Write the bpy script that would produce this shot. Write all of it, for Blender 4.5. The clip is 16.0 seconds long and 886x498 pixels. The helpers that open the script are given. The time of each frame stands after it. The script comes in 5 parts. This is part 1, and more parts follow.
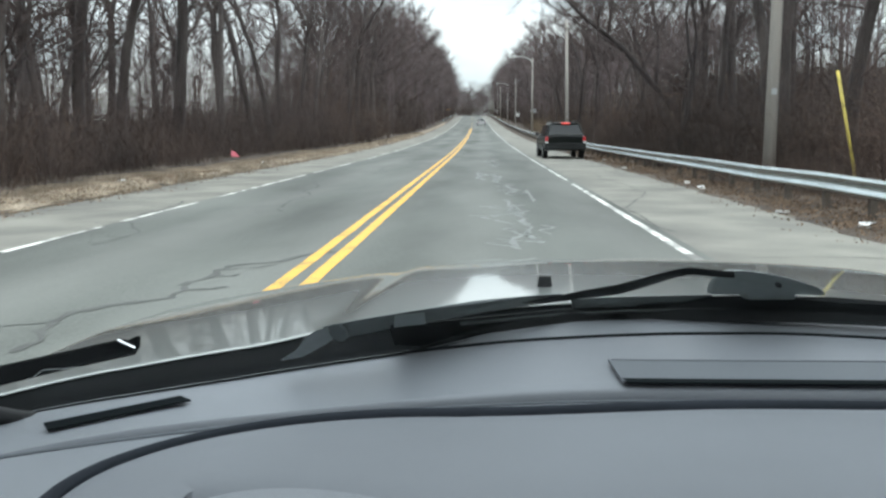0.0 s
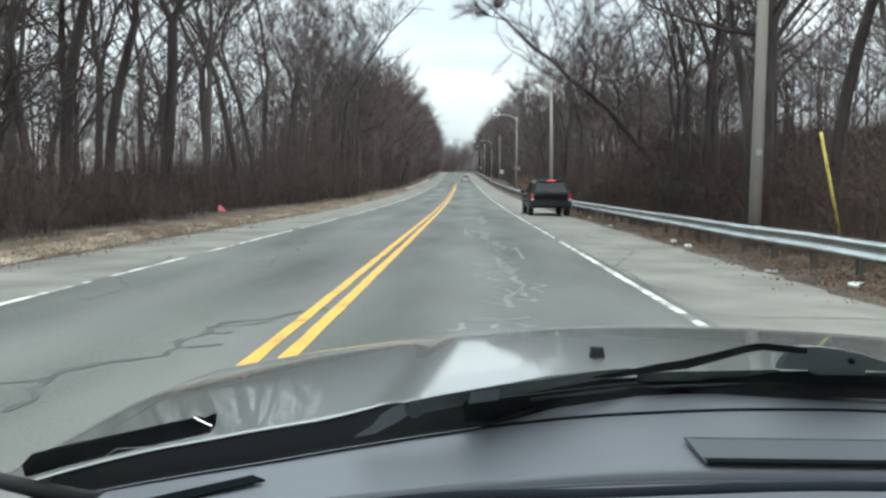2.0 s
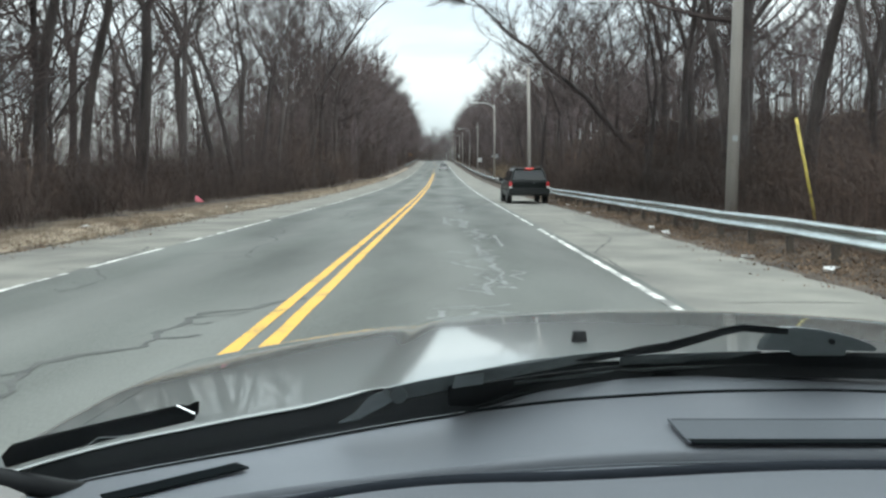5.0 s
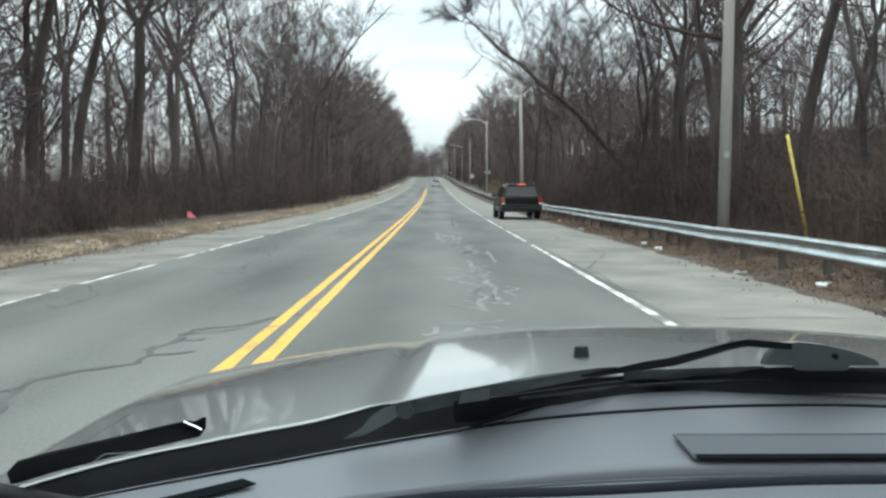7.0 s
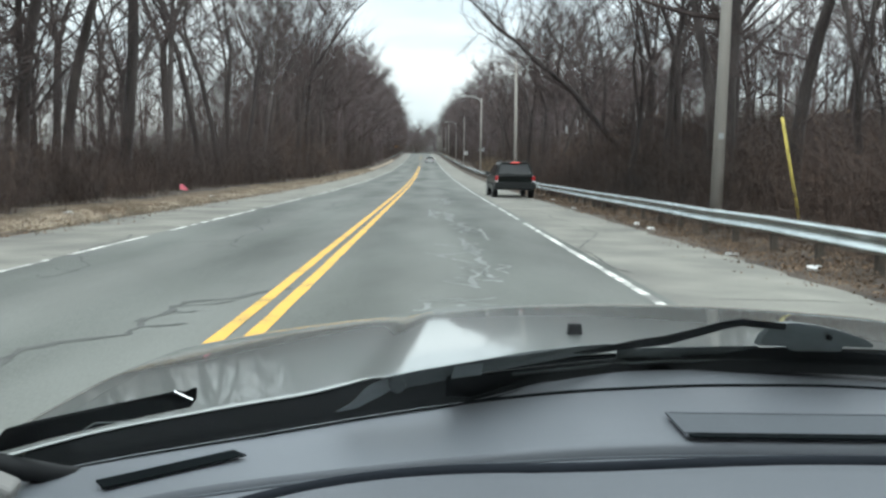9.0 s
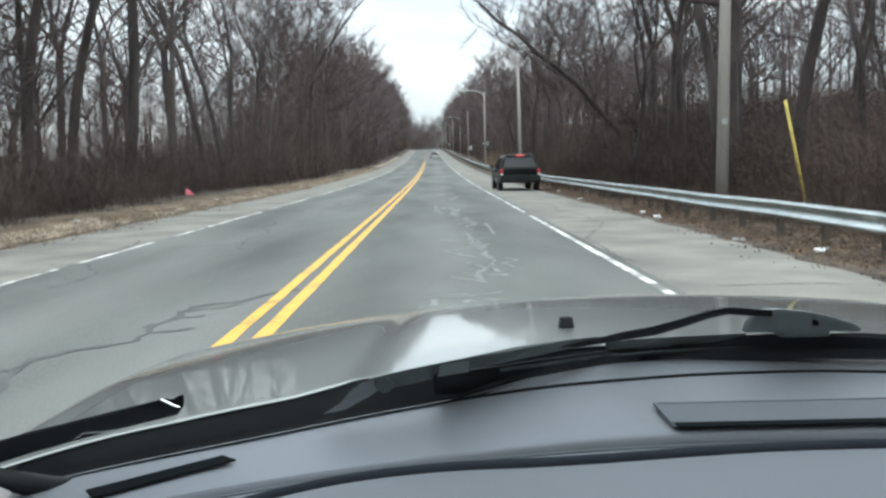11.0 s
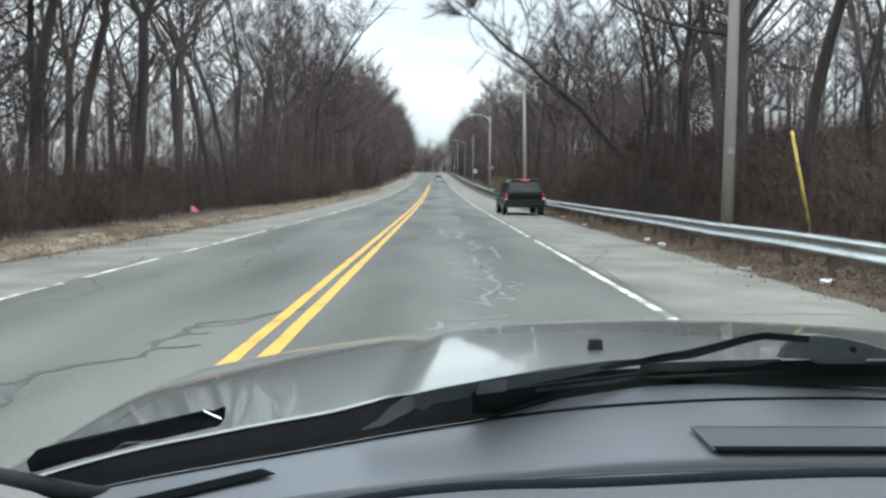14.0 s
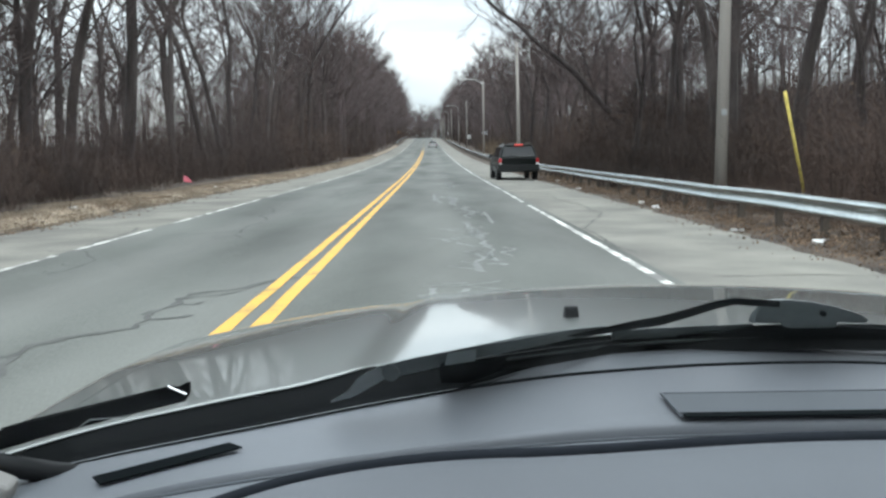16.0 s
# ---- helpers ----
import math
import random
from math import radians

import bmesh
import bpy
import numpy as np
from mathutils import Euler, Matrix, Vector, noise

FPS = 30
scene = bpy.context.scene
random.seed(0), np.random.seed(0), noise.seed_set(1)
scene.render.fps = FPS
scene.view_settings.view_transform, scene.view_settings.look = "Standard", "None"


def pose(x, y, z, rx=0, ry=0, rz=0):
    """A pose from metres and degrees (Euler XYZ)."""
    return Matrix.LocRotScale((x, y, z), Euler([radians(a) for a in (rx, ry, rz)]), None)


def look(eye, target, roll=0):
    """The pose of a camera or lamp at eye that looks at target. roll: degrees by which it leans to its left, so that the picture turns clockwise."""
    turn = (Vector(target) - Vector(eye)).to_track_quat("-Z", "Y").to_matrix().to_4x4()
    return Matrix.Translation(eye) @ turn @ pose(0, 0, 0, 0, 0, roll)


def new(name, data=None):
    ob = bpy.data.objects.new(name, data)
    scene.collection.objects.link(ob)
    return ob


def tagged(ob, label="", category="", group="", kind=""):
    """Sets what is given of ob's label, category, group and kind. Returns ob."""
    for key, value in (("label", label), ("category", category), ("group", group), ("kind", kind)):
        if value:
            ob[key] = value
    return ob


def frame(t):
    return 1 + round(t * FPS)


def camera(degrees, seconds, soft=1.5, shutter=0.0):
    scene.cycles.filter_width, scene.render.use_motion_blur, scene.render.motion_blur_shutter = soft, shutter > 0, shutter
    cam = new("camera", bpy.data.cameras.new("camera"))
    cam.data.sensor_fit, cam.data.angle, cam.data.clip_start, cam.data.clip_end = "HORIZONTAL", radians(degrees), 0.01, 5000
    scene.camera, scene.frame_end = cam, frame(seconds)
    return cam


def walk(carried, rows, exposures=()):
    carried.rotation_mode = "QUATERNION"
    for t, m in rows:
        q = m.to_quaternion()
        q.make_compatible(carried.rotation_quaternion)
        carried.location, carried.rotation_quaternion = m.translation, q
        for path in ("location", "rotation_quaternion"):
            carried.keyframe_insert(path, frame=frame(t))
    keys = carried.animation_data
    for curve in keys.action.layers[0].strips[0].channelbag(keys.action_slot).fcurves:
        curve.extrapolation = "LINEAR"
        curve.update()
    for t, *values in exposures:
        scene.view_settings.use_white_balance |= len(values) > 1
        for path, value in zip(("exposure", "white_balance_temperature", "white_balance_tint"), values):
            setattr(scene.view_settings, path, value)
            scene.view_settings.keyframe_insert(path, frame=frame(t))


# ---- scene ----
# Camera: a phone held at the wheel of a car that stands in the right-hand lane.
# x to the right, y ahead along the road, z up from the asphalt under the driver.
cam = camera(51.0, 16.0, soft=2.6)
ROWS = [
    (0.0, 0.1256, -0.0152, 1.2707, 82.690, 2.485, -0.277),
    (0.5, 0.0827, -0.0167, 1.2659, 83.421, 1.837, 0.923),
    (1.0, 0.0499, -0.0186, 1.2701, 84.795, 1.802, 1.380),
    (1.5, 0.0441, -0.0186, 1.2728, 86.311, 1.617, 1.570),
    (2.0, 0.0098, 0.0002, 1.2918, 86.117, 1.448, 0.245),
    (2.5, -0.0193, -0.0039, 1.2828, 86.119, 1.061, 1.037),
    (3.0, -0.0224, -0.0028, 1.2814, 86.013, 0.576, 0.829),
    (3.5, 0.0261, -0.0006, 1.2903, 85.128, 0.718, -0.600),
    (6.0, -0.0138, 0.0056, 1.2841, 85.670, -0.217, -0.028),
    (6.5, -0.0174, 0.0039, 1.2850, 85.891, -0.393, -0.256),
    (7.0, -0.0119, 0.0021, 1.2857, 86.406, -0.342, -0.191),
    (7.5, -0.0104, 0.0050, 1.2796, 86.204, -0.603, 0.270),
    (8.0, 0.0077, 0.0045, 1.2887, 85.132, -0.451, 0.030),
    (8.5, -0.0183, 0.0119, 1.2808, 85.003, -0.886, 1.083),
    (11.0, 0.0167, 0.0054, 1.2863, 84.702, -0.315, -1.253),
    (11.5, 0.0189, 0.0038, 1.2873, 84.550, -0.359, -1.138),
    (12.0, 0.0114, 0.0117, 1.2870, 84.361, -0.567, -0.902),
    (12.5, 0.0024, 0.0007, 1.2875, 84.431, -0.395, -0.515),
    (13.0, -0.0354, 0.0103, 1.2799, 84.959, -0.831, 0.574),
    (13.5, -0.0304, 0.0078, 1.2818, 85.479, -0.281, 0.537),
    (14.0, -0.0315, 0.0048, 1.2798, 86.121, -0.184, 0.037),
    (14.5, -0.0023, 0.0056, 1.2882, 85.239, -0.070, -0.671),
    (15.0, -0.0091, 0.0007, 1.2861, 84.784, -0.380, -0.462),
    (15.5, 0.0205, 0.0057, 1.2908, 84.382, 0.030, -1.067),
    (16.0, 0.0042, 0.0106, 1.2850, 84.021, -0.448, -0.856),
]
EXPOSURES = [(0.0, 0.48, 6400, 6.5), (1.0, 0.44, 6400, 6.5), (2.0, 0.31, 6400, 6.0), (3.5, 0.31, 6400, 5.5), (6.5, 0.40, 6400, 4.0), (8.0, 0.35, 6400, 4.0), (11.0, 0.43, 6350, 8.0), (12.0, 0.45, 6350, 8.0),
             (13.5, 0.38, 6350, 8.0), (16.0, 0.41, 6350, 8.0)]
walk(cam, [(t, pose(x, y, z, rx, 0, rz) @ pose(0, 0, 0, 0, 0, roll)) for t, x, y, z, rx, rz, roll in ROWS], EXPOSURES)

# ---- sky and sun: a bright overcast winter day ----
SUN_UP, SUN_ROUND = radians(38), radians(160)
world = bpy.data.worlds.new("overcast_sky")
scene.world = world
world.use_nodes = True
wn, wl = world.node_tree.nodes, world.node_tree.links
wn.clear()
w_out, w_bg = wn.new("ShaderNodeOutputWorld"), wn.new("ShaderNodeBackground")
w_sky = wn.new("ShaderNodeTexSky")
w_sky.sky_type, w_sky.sun_disc, w_sky.sun_elevation, w_sky.sun_rotation = "NISHITA", False, SUN_UP, SUN_ROUND
w_scale = wn.new("ShaderNodeMix")
w_scale.data_type, w_scale.blend_type = "RGBA", "MULTIPLY"
w_scale.inputs[0].default_value = 1.0
w_scale.inputs[7].default_value = (0.10, 0.10, 0.10, 1)
w_coord, w_map, w_noise, w_ramp = (wn.new("ShaderNodeTexCoord"), wn.new("ShaderNodeMapping"), wn.new("ShaderNodeTexNoise"),
                                   wn.new("ShaderNodeValToRGB"))
w_map.inputs["Scale"].default_value = (1.2, 1.2, 7.0)
w_noise.inputs["Scale"].default_value, w_noise.inputs["Detail"].default_value = 2.2, 5.0
w_ramp.color_ramp.elements[0].position, w_ramp.color_ramp.elements[0].color = 0.36, (0.66, 0.73, 0.78, 1)
w_ramp.color_ramp.elements[1].position, w_ramp.color_ramp.elements[1].color = 0.62, (1.02, 1.05, 1.06, 1)
w_mix = wn.new("ShaderNodeMix")
w_mix.data_type = "RGBA"
w_mix.inputs[0].default_value = 0.86
wl.new(w_coord.outputs["Generated"], w_map.inputs["Vector"])
wl.new(w_map.outputs[0], w_noise.inputs["Vector"])
wl.new(w_noise.outputs["Fac"], w_ramp.inputs[0])
wl.new(w_sky.outputs[0], w_scale.inputs[6])
wl.new(w_scale.outputs[2], w_mix.inputs[6])
wl.new(w_ramp.outputs[0], w_mix.inputs[7])
w_sep, w_up = wn.new("ShaderNodeSeparateXYZ"), wn.new("ShaderNodeMapRange")
w_up.inputs["From Min"].default_value, w_up.inputs["From Max"].default_value = 0.0, 1.0
w_up.inputs["To Min"].default_value, w_up.inputs["To Max"].default_value = 0.86, 2.90   # an overcast sky is brightest overhead
wl.new(w_coord.outputs["Generated"], w_sep.inputs[0])
wl.new(w_sep.outputs["Z"], w_up.inputs["Value"])
wl.new(w_up.outputs[0], w_bg.inputs["Strength"])
wl.new(w_mix.outputs[2], w_bg.inputs["Color"])
wl.new(w_bg.outputs[0], w_out.inputs[0])
sun_data = bpy.data.lights.new("sun", "SUN")
sun_data.energy, sun_data.angle, sun_data.color = 0.6, radians(25), (1.0, 0.97, 0.92)
sun = new("sun", sun_data)
sun.matrix_world = look((0, 0, 0), (-math.sin(SUN_ROUND) * math.cos(SUN_UP), -math.cos(SUN_ROUND) * math.cos(SUN_UP), -math.sin(SUN_UP)))


# ---- materials ----
def material(name, base, rough=0.8, metal=0.0, vary=0.25, size=2.0, fine=40.0, bump=0.0, tint=None, spec=0.5, coat=0.0, stretch=(1, 1, 1),
             island=0.0, rand=0.0):
    """A surface whose colour varies at two scales, in metres, with fine relief."""
    m = bpy.data.materials.new(name)
    m.use_nodes = True
    n, l = m.node_tree.nodes, m.node_tree.links
    b = n["Principled BSDF"]
    b.inputs["Roughness"].default_value, b.inputs["Metallic"].default_value = rough, metal
    b.inputs["Specular IOR Level"].default_value = spec
    b.inputs["Coat Weight"].default_value = coat
    b.inputs["Coat Roughness"].default_value = 0.08
    geo, mp = n.new("ShaderNodeNewGeometry"), n.new("ShaderNodeMapping")
    mp.inputs["Scale"].default_value = stretch
    l.new(geo.outputs["Position"], mp.inputs["Vector"])
    big, small, add, ramp = n.new("ShaderNodeTexNoise"), n.new("ShaderNodeTexNoise"), n.new("ShaderNodeMath"), n.new("ShaderNodeValToRGB")
    big.inputs["Scale"].default_value, big.inputs["Detail"].default_value = 1.0 / size, 4.0
    small.inputs["Scale"].default_value, small.inputs["Detail"].default_value = fine, 3.0
    add.operation = "MULTIPLY_ADD"
    add.inputs[1].default_value = 0.4
    l.new(mp.outputs[0], big.inputs["Vector"])
    l.new(mp.outputs[0], small.inputs["Vector"])
    l.new(small.outputs["Fac"], add.inputs[0])
    l.new(big.outputs["Fac"], add.inputs[2])
    dark = [c * (1 - vary) for c in base]
    light = [c * (1 + vary) for c in (tint or base)]
    ramp.color_ramp.elements[0].position, ramp.color_ramp.elements[0].color = 0.5, (*dark, 1)
    ramp.color_ramp.elements[1].position, ramp.color_ramp.elements[1].color = 0.9, (*light, 1)
    l.new(add.outputs[0], ramp.inputs[0])
    colour = ramp.outputs[0]
    if island or rand:
        source = geo.outputs["Random Per Island"] if island else n.new("ShaderNodeObjectInfo").outputs["Random"]
        hsv, span = n.new("ShaderNodeHueSaturation"), n.new("ShaderNodeMapRange")
        span.inputs["To Min"].default_value, span.inputs["To Max"].default_value = 1 - (island or rand), 1 + (island or rand)
        l.new(source, span.inputs["Value"])
        l.new(span.outputs[0], hsv.inputs["Value"])
        l.new(colour, hsv.inputs["Color"])
        colour = hsv.outputs[0]
    l.new(colour, b.inputs["Base Color"])
    if bump:
        bm_node = n.new("ShaderNodeBump")
        bm_node.inputs["Strength"].default_value, bm_node.inputs["Distance"].default_value = bump, 0.01
        l.new(small.outputs["Fac"], bm_node.inputs["Height"])
        l.new(bm_node.outputs[0], b.inputs["Normal"])
    return m


def glowing(name, colour, strength):
    m = bpy.data.materials.new(name)
    m.use_nodes = True
    b = m.node_tree.nodes["Principled BSDF"]
    b.inputs["Base Color"].default_value = (*colour, 1)
    b.inputs["Emission Color"].default_value, b.inputs["Emission Strength"].default_value = (*colour, 1), strength
    return m


def clear_glass(name, gloss=0.05, tint=(1, 1, 1)):
    """A thin pane: what lies behind it, and a faint reflection."""
    m = bpy.data.materials.new(name)
    m.use_nodes = True
    n, l = m.node_tree.nodes, m.node_tree.links
    n.remove(n["Principled BSDF"])
    see, shine, mix = n.new("ShaderNodeBsdfTransparent"), n.new("ShaderNodeBsdfGlossy"), n.new("ShaderNodeMixShader")
    see.inputs[0].default_value = (*tint, 1)
    shine.inputs["Roughness"].default_value = 0.02
    mix.inputs[0].default_value = gloss
    l.new(see.outputs[0], mix.inputs[1])
    l.new(shine.outputs[0], mix.inputs[2])
    l.new(mix.outputs[0], n["Material Output"].inputs[0])
    return m


def asphalt(name, base, tint, tracks):
    """Worn asphalt: lanes with paler wheel tracks along y, stains, grit."""
    m = material(name, base, 0.82, vary=0.30, size=2.2, fine=90.0, bump=0.35, tint=tint, stretch=(1, 0.22, 1), spec=0.35)
    n, l = m.node_tree.nodes, m.node_tree.links
    b, ramp = n["Principled BSDF"], n["Color Ramp"]
    geo = n["Geometry"]
    sep, wave, mixer = n.new("ShaderNodeSeparateXYZ"), n.new("ShaderNodeMath"), n.new("ShaderNodeMix")
    l.new(geo.outputs["Position"], sep.inputs[0])
    wob, wob2, scale = n.new("ShaderNodeTexNoise"), n.new("ShaderNodeMath"), n.new("ShaderNodeMath")
    wob.inputs["Scale"].default_value = 0.35
    l.new(geo.outputs["Position"], wob.inputs["Vector"])
    wob2.operation, wob2.inputs[1].default_value = "MULTIPLY_ADD", 0.7
    l.new(wob.outputs["Fac"], wob2.inputs[0])
    l.new(sep.outputs["X"], wob2.inputs[2])
    scale.operation, scale.inputs[1].default_value = "MULTIPLY", 2 * math.pi / 1.85
    l.new(wob2.outputs[0], scale.inputs[0])
    wave.operation = "SINE"
    l.new(scale.outputs[0], wave.inputs[0])
    span = n.new("ShaderNodeMapRange")
    span.inputs["From Min"].default_value, span.inputs["To Min"].default_value, span.inputs["To Max"].default_value = -1, 0, tracks
    l.new(wave.outputs[0], span.inputs["Value"])
    mixer.data_type = "RGBA"
    l.new(span.outputs[0], mixer.inputs[0])
    l.new(ramp.outputs[0], mixer.inputs[6])
    mixer.inputs[7].default_value = (0.24, 0.24, 0.225, 1)
    l.new(mixer.outputs[2], b.inputs["Base Color"])
    return m


M_LANE = asphalt("lane_asphalt", (0.081, 0.087, 0.079), (0.121, 0.128, 0.117), 0.20)
M_SHOULDER = material("shoulder_asphalt", (0.176, 0.171, 0.156), 0.9, vary=0.14, size=1.6, fine=70, bump=0.4, tint=(0.235, 0.230, 0.20), spec=0.3)
M_WHITE = material("worn_white_road_paint", (0.62, 0.62, 0.58), 0.7, vary=0.28, size=0.5, fine=30, bump=0.2)
M_YELLOW = material("worn_yellow_road_paint", (0.60, 0.335, 0.055), 0.7, vary=0.2, size=0.6, fine=30, bump=0.2)
for paint, bare, low, high in ((M_WHITE, (0.17, 0.17, 0.16), 0.62, 0.82), (M_YELLOW, (0.34, 0.235, 0.075), 0.50, 0.64)):
    wear = paint.node_tree.nodes["Color Ramp"].color_ramp.elements          # paint worn through to the asphalt in patches
    wear[0].color, wear[0].position, wear[1].position = (*bare, 1), low, high
M_CRACK = material("dark_crack_sealer", (0.098, 0.101, 0.096), 0.85, vary=0.25, size=0.4, spec=0.2)
M_SCUFF = material("pale_scuffed_asphalt", (0.195, 0.204, 0.196), 0.85, vary=0.25, size=0.4, fine=60)
M_LITTER = material("leaf_litter", (0.042, 0.031, 0.024), 0.95, vary=0.45, size=1.2, fine=22, bump=0.8, tint=(0.080, 0.060, 0.044))
M_GRASS = material("dry_winter_grass", (0.195, 0.155, 0.112), 0.95, vary=0.35, size=0.9, fine=30, bump=0.8, tint=(0.32, 0.265, 0.20), island=0.25)
M_LEAF = material("fallen_brown_leaf", (0.085, 0.056, 0.036), 0.9, vary=0.4, size=0.3, fine=30, tint=(0.17, 0.115, 0.075), island=0.4)
M_BARK = material("grey_brown_bark", (0.0327, 0.0235, 0.0204), 0.92, vary=0.35, size=0.6, fine=14, bump=0.9, tint=(0.0581, 0.0480, 0.0448), stretch=(1, 1, 0.25), rand=0.3)
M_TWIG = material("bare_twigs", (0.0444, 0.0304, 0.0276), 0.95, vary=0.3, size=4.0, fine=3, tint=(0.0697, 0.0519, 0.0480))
# distance haze is mixed into this colour: paler and greyer than the near twigs
M_FARHAZE = material("hazed_distant_twigs", (0.0650, 0.0489, 0.0478), 0.95, vary=0.3, size=9.0, fine=2, tint=(0.1005, 0.0782, 0.0758))
M_BRUSH = material("brown_undergrowth", (0.0307, 0.0224, 0.0182), 0.95, vary=0.4, size=5.0, fine=3, tint=(0.0653, 0.0438, 0.0343), island=0.45)
M_REED = material("tan_reeds", (0.26, 0.19, 0.115), 0.95, vary=0.3, size=2.0, fine=6, tint=(0.36, 0.28, 0.18), island=0.2)
M_STEEL = material("galvanised_steel", (0.47, 0.52, 0.52), 0.27, 0.96, vary=0.18, size=0.9, fine=18, bump=0.15)
M_POST = material("weathered_steel_post", (0.075, 0.062, 0.050), 0.8, 0.2, vary=0.3, size=0.4, fine=15, bump=0.3)
M_POLE = material("weathered_grey_pole_wood", (0.32, 0.30, 0.275), 0.9, vary=0.16, size=1.0, fine=24, bump=0.35, stretch=(1, 1, 0.08))
M_CABLE = material("black_cable", (0.03, 0.03, 0.03), 0.6, vary=0.1)
M_LAMP = material("grey_lamp_metal", (0.46, 0.47, 0.46), 0.6, 0.2, vary=0.1)
M_GUY = material("yellow_plastic", (0.62, 0.50, 0.10), 0.5, vary=0.15, size=0.5)
M_PINK = material("pink_marker_film", (0.70, 0.16, 0.22), 0.6, vary=0.1)
M_SIGN = material("white_sign_sheet", (0.70, 0.71, 0.70), 0.5, vary=0.08)
M_SIGNBACK = material("bare_aluminium", (0.42, 0.44, 0.45), 0.45, 0.8, vary=0.1)
M_ORANGE = material("orange_yellow_sign_sheet", (0.72, 0.33, 0.04), 0.5, vary=0.08)
M_INK = material("black_sign_print", (0.03, 0.03, 0.03), 0.6, vary=0.1)
M_GREENBOARD = material("dark_green_board", (0.018, 0.035, 0.030), 0.6, vary=0.2)
M_PAINT = material("silver_car_paint", (0.205, 0.222, 0.214), 0.34, 0.40, vary=0.10, size=0.7, fine=300, coat=1.0)
M_PAINT.node_tree.nodes["Principled BSDF"].inputs["Coat Roughness"].default_value = 0.045
M_DASH = material("dark_grey_grained_plastic", (0.140, 0.152, 0.168), 0.52, vary=0.09, size=0.35, fine=900, bump=0.12, spec=0.34)
M_DASHPAD = material("soft_grey_dash_pad", (0.128, 0.139, 0.154), 0.60, vary=0.09, size=0.35, fine=900, bump=0.12, spec=0.30)
M_PANEL = material("darker_grained_plastic", (0.105, 0.115, 0.127), 0.7, vary=0.09, size=0.35, fine=900, bump=0.12, spec=0.15)
M_BLACK = material("black_rubber", (0.011, 0.012, 0.013), 0.6, vary=0.2, size=0.2, fine=60, spec=0.25)
M_GAP = material("deep_dark_gap", (0.009, 0.011, 0.012), 0.95, vary=0.1, spec=0.0)
M_COWLBLACK = material("black_cowl_plastic", (0.0035, 0.0042, 0.0045), 0.9, vary=0.2, size=0.2, fine=80, spec=0.03)
M_GROOVE = material("groove_shade_blue_grey", (0.017, 0.020, 0.025), 0.85, vary=0.15, size=0.2, spec=0.06)
M_FRIT = material("black_glass_band", (0.012, 0.015, 0.016), 0.6, vary=0.1, size=0.3, spec=0.05)
M_WIPER = material("weathered_black_wiper_metal", (0.014, 0.016, 0.017), 0.65, vary=0.25, size=0.15, fine=80, spec=0.12)
M_WIPERGREY = material("faded_black_wiper_cover", (0.19, 0.21, 0.212), 0.55, vary=0.15, size=0.1, fine=90)
M_COVER = material("dark_faded_wiper_cover", (0.085, 0.098, 0.098), 0.55, vary=0.2, size=0.1, fine=90, spec=0.3)
M_TIP = material("matt_black_blade_rubber", (0.006, 0.0065, 0.007), 0.9, vary=0.2, size=0.1, fine=60, spec=0.03)
M_CHROME = material("bright_metal", (0.75, 0.76, 0.77), 0.2, 1.0, vary=0.05)
M_TRIM = material("grey_cloth_trim", (0.23, 0.225, 0.215), 0.9, vary=0.08, size=0.4, fine=300)
M_HEADLINER = material("pale_bounce_headliner_cloth", (0.60, 0.59, 0.56), 0.95, vary=0.05, size=0.5, fine=300)
M_WINDSHIELD = clear_glass("windscreen_glass", 0.027, (0.97, 0.985, 0.98))
M_DARKGLASS = material("tinted_car_glass", (0.005, 0.0065, 0.0065), 0.10, vary=0.05, spec=0.42)
M_GREENPAINT = material("very_dark_green_car_paint", (0.0035, 0.0055, 0.005), 0.30, 0.0, vary=0.1, coat=0.0, spec=0.16)
M_GREYPLASTIC = material("grey_bumper_plastic", (0.012, 0.014, 0.014), 0.55, vary=0.1, spec=0.2)
M_RED = material("red_lamp_lens", (0.16, 0.008, 0.010), 0.2, vary=0.1, coat=0.3)
M_REDLIT = glowing("lit_red_lamp", (0.9, 0.10, 0.08), 0.8)
M_REDLENS = material("bright_red_lamp_lens", (0.42, 0.020, 0.024), 0.2, vary=0.1, coat=0.3)
M_SILVER = material("silver_paint", (0.45, 0.46, 0.47), 0.3, 0.5, vary=0.06, coat=1.0)
M_TYRE = material("tyre_rubber", (0.014, 0.014, 0.015), 0.8, vary=0.2, size=0.2)


